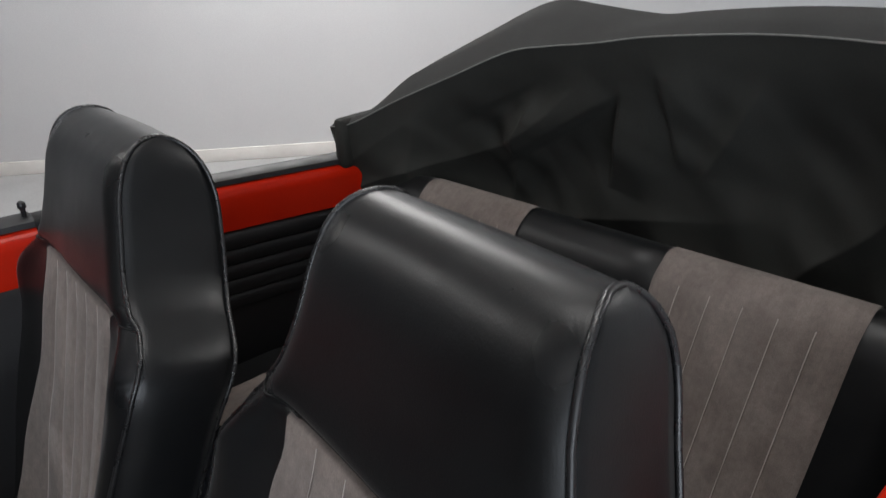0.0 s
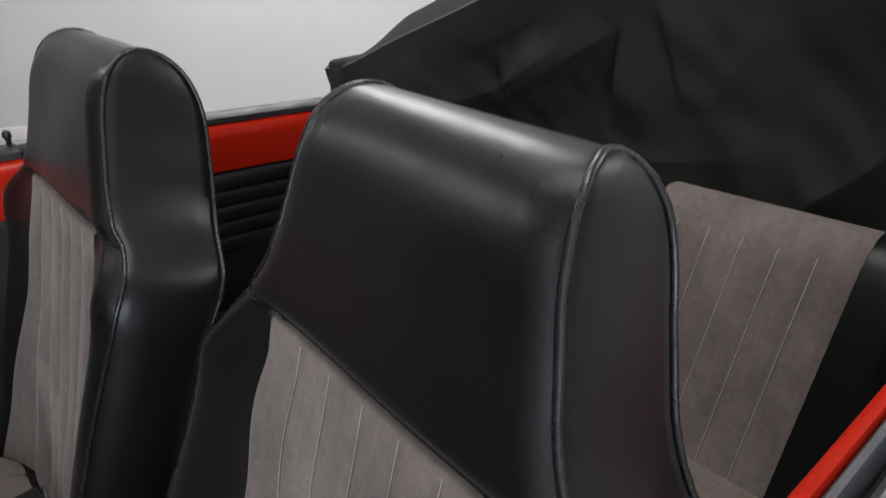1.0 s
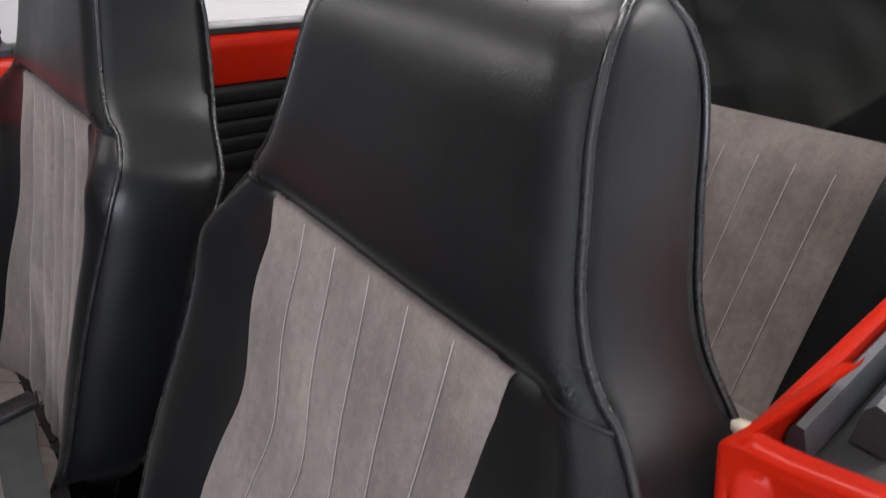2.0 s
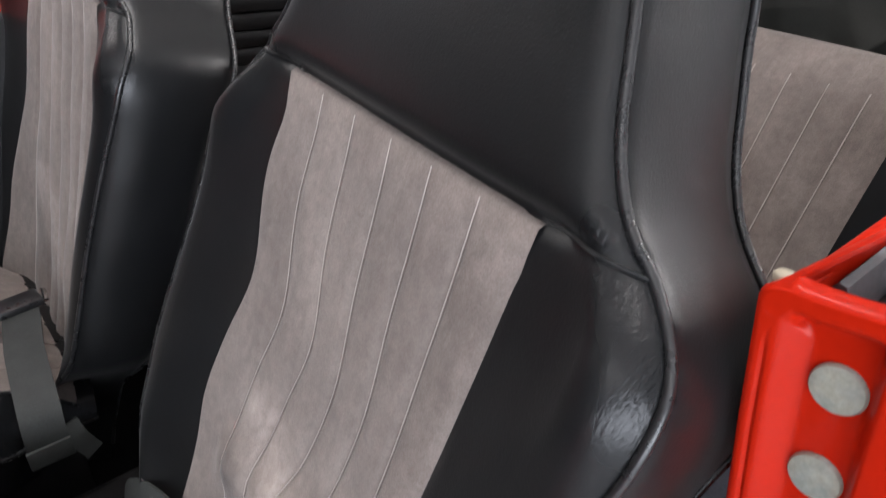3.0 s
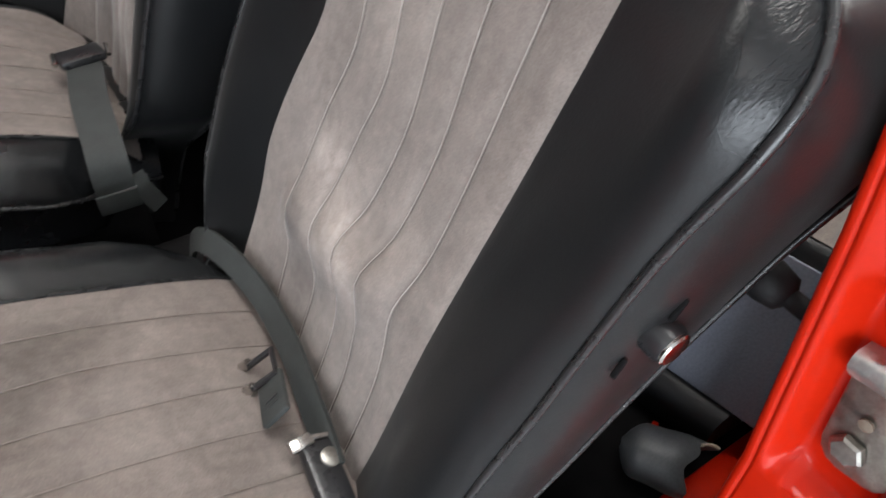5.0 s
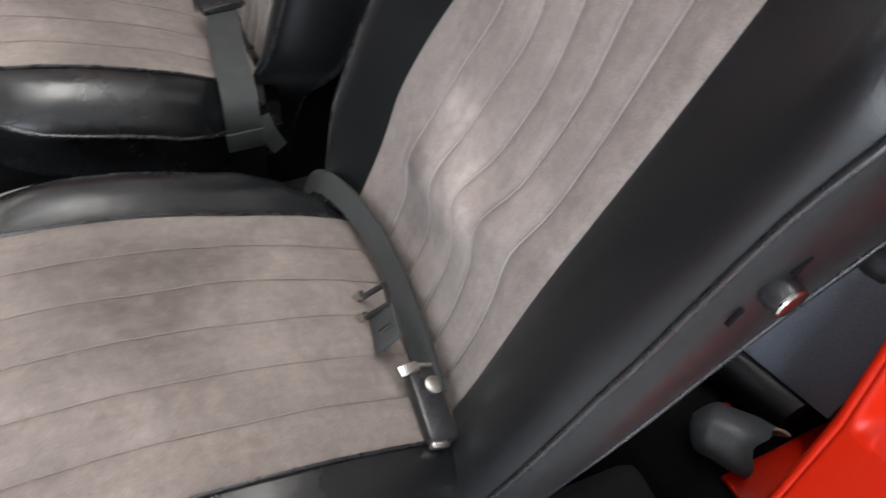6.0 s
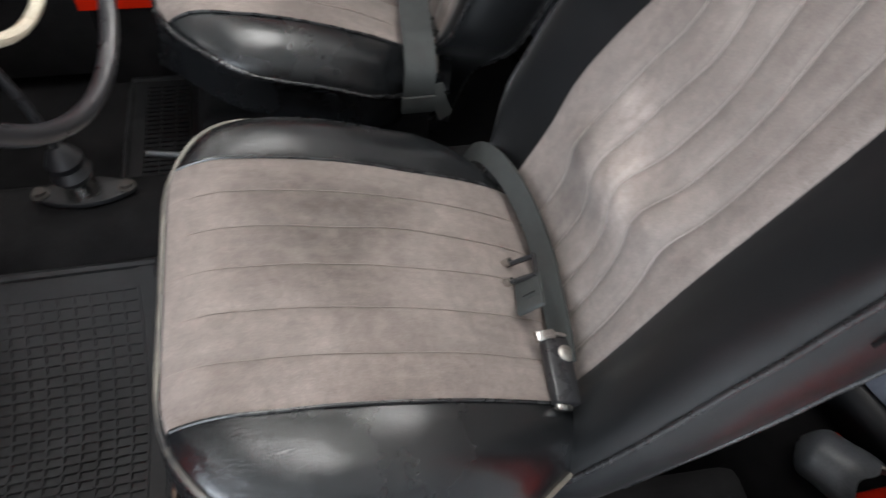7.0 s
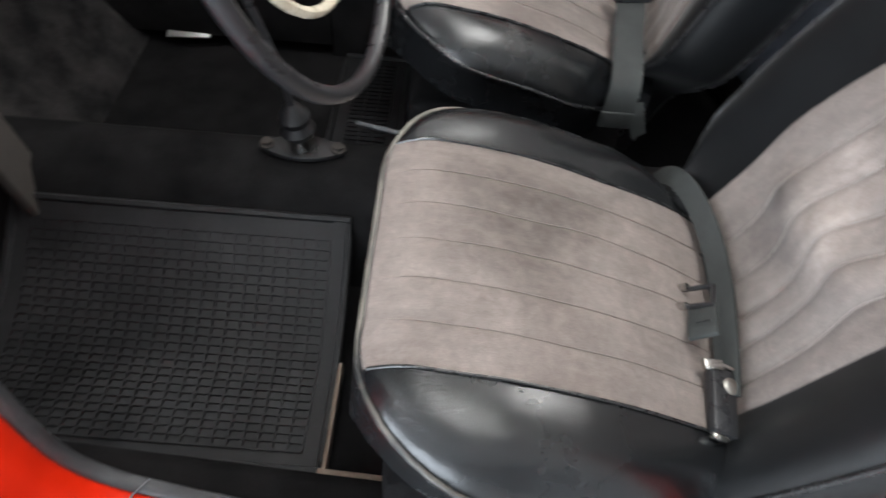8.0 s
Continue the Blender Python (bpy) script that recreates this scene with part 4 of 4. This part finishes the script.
for i, p in enumerate(pipe):
    mid = 1 - min(1, abs(p.y - 0.43) / 0.6) ** 2.5
    e = max(0.0, p.y - 0.75) / 0.28
    sag = (1 - 0.66 * (1 - ease(0.42, 0.72, p.y))) * (1 - 0.75 * ease(0.9, 1.0, p.y))
    rows.append([p + TO, p + TO + Vector((0.02, 0.0, 0.012)), p + TO + Vector((0.06, 0.01 * e, 0.045 * sag + 0.004)), p + TO + Vector((0.13, 0.03 * e, (0.085 - 0.035 * e) * sag)), p + TO + Vector((0.3, 0.03 * e, 0.05 * mid * sag)),
                 p + TO + Vector((0.5, 0, -0.03)), Vector((1.6, p.y, 0.9)) + TO])
part("roof_fabric", grid(rows), CANVAS_TOP, top, "dark grey folded roof fabric")
part("corner_tab", block((0.06, 0.03, 0.11), pose(*(TO + Vector((0.788, 1.0, 0.975))), 0, 0, 8), 0.012), CANVAS, top)

# ---- mats ----
def floor_mat(x0, x1, y0, y1, label, climb=0.0):
    mat = thing("floor_mat", label, "car mat", ((x0 + x1) / 2, (y0 + y1) / 2, 0.232), "rubber floor mats")
    sx, sy = x1 - x0, y1 - y0
    rise = lambda y: climb * max(0.0, (y + sy / 2 - 0.13) / (sy - 0.13)) ** 1.6
    rows = [[(-sx / 2 + sx * i / 6, -sy / 2 + sy * j / 24, -0.003 + rise(-sy / 2 + sy * j / 24)) for j in range(25)] for i in range(7)]
    sheet = part("sheet", shell(rows, 0.006), MAT, mat)
    bm = bmesh.new()

    def rib(x_lo, x_hi, y_lo, y_hi):
        """One raised rib of the waffle, following the sheet's rise."""
        steps = 1 if y_hi - y_lo < 0.02 else 24
        prev = None
        for k in range(steps + 1):
            y = y_lo + (y_hi - y_lo) * k / steps
            z = rise(y)
            ring_now = [bm.verts.new(p) for p in ((x_lo - 0.0007, y, z + 0.002), (x_lo, y, z + 0.0065), (x_hi, y, z + 0.0065), (x_hi + 0.0007, y, z + 0.002))]
            if prev:
                for i in range(3):
                    bm.faces.new((prev[i], prev[i + 1], ring_now[i + 1], ring_now[i]))
            else:
                bm.faces.new(ring_now)
            prev = ring_now
        bm.faces.new(prev[::-1])

    x_in, y_in = sx - 0.056, sy - 0.05
    nx, ny = int(x_in / 0.02), int(y_in / 0.012)
    for i in range(nx + 1):
        x = -x_in / 2 + x_in * i / nx
        rib(x - 0.0019, x + 0.0019, -y_in / 2, y_in / 2)
    for j in range(ny + 1):
        y = -y_in / 2 + y_in * j / ny
        rib(-x_in / 2, x_in / 2, y - 0.0018, y + 0.0018)
    tagged(part("ribs", bm, MAT, mat, smooth=False), kind="stuff")
    rows = []
    for j in range(13):
        y = -sy / 2 + sy * j / 12
        rows.append([(x, y, rise(y) + 0.0035) for x in (x_in / 2 + 0.003, sx / 2 - 0.004)])
    part("rim", shell(rows, 0.004), MAT, mat)
    part("border", tube([(-sx / 2, -sy / 2 + sy * j / 12, 0.005 + rise(-sy / 2 + sy * j / 12)) for j in range(13)] + [(sx / 2, sy / 2 - sy * j / 12, 0.005 + rise(sy / 2 - sy * j / 12)) for j in range(13)], 0.006, 6, closed=True), MAT, mat)
    return mat


floor_mat(-0.92, -0.412, 0.005, 0.35, "dusty black rubber floor mat with a waffle of small ribs", 0.11)
floor_mat(-0.5, -0.365, 0.57, 0.9, "dusty black rubber floor mat with a waffle of small ribs")

# ---- steering wheel ----
WC, WT, WY_TURN = Vector((-0.416, 0.237, 0.933)), radians(18.8), radians(-2.9)
wheel = thing("steering_wheel", "dark thin-rimmed steering wheel with a pale inner ring", "steering wheel", WC)
WN = Vector((math.cos(WT) * math.cos(WY_TURN), math.cos(WT) * math.sin(WY_TURN), math.sin(WT)))
WX = Vector((-math.sin(WY_TURN), math.cos(WY_TURN), 0))
WY = WN.cross(WX)


def ring(r, n, dn=0.0):
    return [r * math.cos(2 * math.pi * k / n) * WX + r * math.sin(2 * math.pi * k / n) * WY + dn * WN for k in range(n)]


part("rim", tube(ring(0.2, 64), 0.0076, 10, closed=True), RIMMAT, wheel)
part("horn_ring", tube(ring(0.135, 48, -0.012), 0.0048, 8, closed=True), IVORY, wheel, "pale cream horn ring")
part("hub", lathe([(0.02, -0.09), (0.05, -0.085), (0.06, -0.06), (0.05, -0.03), (0.02, -0.02)], facing((0, 0, 0), WX, WY), 24), PLASTIC, wheel)
for s in (-1, 1):
    part("spoke", tube([s * 0.05 * WX - 0.06 * WN, s * 0.11 * WX - 0.04 * WN, s * 0.196 * WX], 0.006, 8, flat=0.5), RIMMAT, wheel)
part("column", tube([-0.08 * WN, -0.55 * WN], 0.022, 12), PLASTIC, wheel)

# ---- gear lever ----
gear = thing("gear_lever", "black gear lever on a bolted floor plate", "gear lever", (-0.497, 0.449, 0.393))
part("plate", prism([(0.068 * math.cos(a) * (1 - 0.25 * abs(math.sin(a))), 0.026 * math.sin(a)) for a in [2 * math.pi * k / 20 for k in range(20)]], -0.004, 0.004, bevel=0.001), TRIM, gear)
for s in (-1, 1):
    part("bolt", lathe([(0.012, 0.003), (0.012, 0.006), (0.008, 0.007), (0.008, 0.012), (0.003, 0.013)], pose(s * 0.055, 0, 0), 14), BOARD, gear, "rusty bolt")
part("collar", lathe([(0.022, 0.003), (0.022, 0.01), (0.019, 0.018), (0.018, 0.03), (0.01, 0.032)], Matrix(), 20), CHROME, gear)
part("boot", lathe([(0.02, 0.028), (0.027, 0.04), (0.02, 0.052), (0.024, 0.064), (0.016, 0.078), (0.008, 0.088)], pose(0, 0, 0, 0, -6, 0), 20), TRIM, gear)
part("stick", tube(smooth_path([(-0.006, 0, 0.07), (-0.02, 0, 0.16), (-0.045, -0.004, 0.26), (-0.06, -0.008, 0.34)]), 0.006, 8), PLASTIC, gear)
part("knob", lathe([(0.006, -0.016), (0.014, -0.008), (0.016, 0.004), (0.011, 0.014), (0.003, 0.017)], pose(-0.062, -0.008, 0.355), 16), PLASTIC, gear)

# pedal board seen at the front of the footwell
board = thing("foot_board", "worn brown board leaning in the footwell", "footrest", (-0.9, 0.365, 0.25))
part("panel", block((0.016, 0.085, 0.2), pose(0, 0.0, 0.115, 0, -8, 12), 0.004), BOARD, board)


# ---- seat belts ----
def strap(path, width, thick=0.0025, twist=None):
    path = smooth_path(path, 6)
    rows = []
    for i, p in enumerate(path):
        d = (path[min(i + 1, len(path) - 1)] - path[max(i - 1, 0)]).normalized()
        up = twist(i / (len(path) - 1)) if twist else Vector((0, 0, 1))
        side = d.cross(up).normalized()
        nrm = side.cross(d).normalized()
        rows.append([p - side * width / 2 - nrm * thick, p + side * width / 2 - nrm * thick, p + side * width / 2 + nrm * thick, p - side * width / 2 + nrm * thick])
    return grid(rows, wrap=True, cap=True)


def seat_belt(at, label):
    belt = thing("seat_belt", label, "seat belt", at, "lap belts")
    up = lambda t: Vector((-0.8, -0.25 * t, 0.6))
    part("strap", strap([(0.028, 0.408, -0.07), (0.032, 0.378, -0.015), (0.038, 0.34, 0.016), (0.050, 0.29, 0.024), (0.058, 0.225, 0.022), (0.056, 0.16, 0.021), (0.049, 0.11, 0.022), (0.042, 0.06, 0.02), (0.036, 0.025, 0.016)], 0.028, twist=up), WEBBING, belt)
    m = facing((0.026, 0.138, 0.03), (-0.62, 0.28, -0.7), (-0.22, -0.95, 0.1))
    frame_path = [(-0.016, -0.014, 0.006), (0.026, -0.014, 0.006), (0.026, 0.014, 0.006), (-0.016, 0.014, 0.006)]
    part("adjuster", tube([m @ Vector(p) for p in frame_path], 0.0035, 6, closed=True), PLASTIC, belt)
    for y in (-0.015, 0.015):
        part("clip", tube([m @ Vector((0.014, y, 0.009)), m @ Vector((0.030, y, 0.009)), m @ Vector((0.034, y - 0.004, 0.004))], 0.005, 7), CHROME, belt, "chrome adjuster end")
    part("loop", block((0.036, 0.052, 0.006), m @ pose(-0.004, 0.037, 0.005, 8, 4, 6), 0.002), WEBBING, belt, "folded belt end")
    for y in (0.04, 0.046):
        part("stitching", block((0.016, 0.0012, 0.001), m @ pose(-0.006, y, 0.0092, 8, 4, 6), 0), PLASTIC, belt)
    m = facing((0.028, 0.022, 0.02), (-0.9, 0.1, 0.3), (-0.1, -0.98, -0.15))
    part("latch", block((0.031, 0.072, 0.016), m @ pose(0, 0.005, 0), 0.005), PLASTIC, belt, "black latch housing")
    part("button", lathe([(0.009, 0.008), (0.009, 0.0095), (0.007, 0.0105), (0.002, 0.0108)], m @ pose(-0.006, -0.012, 0), 18), STEEL, belt, "round steel press button")
    part("tongue", block((0.022, 0.012, 0.007), m @ pose(0.014, -0.03, 0.006, 0, 10, 12), 0.002), CHROME, belt, "chrome tongue")
    part("hinge", block((0.03, 0.006, 0.006), m @ pose(-0.002, -0.033, 0.006), 0.002), CHROME, belt, "chrome hinge bar")
    part("end_plate", block((0.02, 0.008, 0.01), m @ pose(0.004, 0.043, 0), 0.003), CHROME, belt)
    return belt


seat_belt((0.0, 0.0, 0.48), "grey lap belt with a black buckle lying on the seat")
far_belt = thing("seat_belt", "grey lap belt hanging over the side of the seat", "seat belt", (0, 0.6, 0.46), "lap belts")
over = lambda t: Vector((0, -ease(0.5, 0.8, t), 1 - 0.95 * ease(0.5, 0.8, t)))
part("strap", strap([(0.007, 0.13, 0.069), (0.004, 0.09, 0.07), (-0.002, 0.055, 0.07), (-0.008, 0.02, 0.068), (-0.014, -0.04, 0.066), (-0.019, -0.085, 0.054), (-0.022, -0.1, 0.03), (-0.023, -0.102, -0.005)], 0.046, twist=over), WEBBING, far_belt)
part("stitched_end", block((0.05, 0.006, 0.03), pose(-0.023, -0.104, 0.0), 0.002), WEBBING, far_belt)
part("buckle", block((0.062, 0.036, 0.012), pose(0.006, 0.118, 0.077, 0, 0, 8), 0.004), PLASTIC, far_belt)
for dx in (-0.034, 0.034):
    part("clip", tube([(0.006 + dx, 0.102, 0.08), (0.008 + dx, 0.122, 0.084), (0.008 + dx, 0.13, 0.08)], 0.0036, 7), CHROME, far_belt, "chrome clip end")
part("strap", strap([(0.004, -0.09, 0.022), (0.008, -0.097, 0.004), (0.014, -0.098, -0.012), (0.022, -0.098, -0.032)], 0.024, twist=lambda t: Vector((0.3, -1, 0.1))), WEBBING, far_belt)

# stiff rubber sheet curled over on the rear floor, open towards the door
sheet = thing("rubber_sheet", "stiff grey-black rubber sheet curled over on the rear floor", "rubber sheet", (0.440, -0.076, 0.235))
axis, across = Vector((0.56, -0.83, 0)), Vector((0.83, 0.56, 0))
rows = []
for i in range(25):
    k = i / 24
    a = radians(-35 + 255 * k)
    row = []
    for j in range(15):
        t = j / 14
        r = (0.036 + 0.005 * noise.noise(Vector((k * 3, t * 2, 1.0)))) * (1 - 0.85 * max(0.0, 1 - t / 0.3) ** 2.2)
        reach = 0.09 + 0.026 * math.exp(-((k - 0.2) / 0.12) ** 2) - 0.016 * math.exp(-((k - 0.62) / 0.1) ** 2) + 0.004 * noise.noise(Vector((k * 11, 0.5, 0)))
        row.append(axis * (reach * t - 0.055) + across * r * 1.1 * math.cos(a) + Vector((0, 0, 0.034 + r * math.sin(a))))
    rows.append(row)
part("curl", shell(rows, 0.003), SHEET, sheet, angle=80)
part("edge", tube([row[-1] + axis * 0.001 for row in rows[3:10]], 0.0022, 6), IVORY, sheet, "pale torn edge")
tagged(part("rear_floor_panel", block((0.3, 0.10, 0.008), pose(0.562, -0.156, 0.236), 0.002), RED), "red painted metal floor panel in the rear footwell", "floor panel", kind="structure")
body("floor_bracket", block((0.012, 0.009, 0.03), pose(0.472, -0.036, 0.245, 0, 20, 30), 0.002), RED)
body("floor_screw", lathe([(0.006, 0), (0.006, 0.004), (0.003, 0.006)], pose(0.257, -0.078, 0.236), 12), CHROME)

# knob on the quarter panel
tagged(part("belt_anchor", lathe([(0.007, -0.05), (0.007, -0.022), (0.013, -0.018), (0.0155, -0.006), (0.0155, 0.012), (0.013, 0.018), (0.004, 0.02)], facing((0.285, -0.112, 0.745), (0.25, 0, 0.97), (0.97, 0, -0.25)), 20), TRIM), "black knob on the inner quarter panel", "knob")
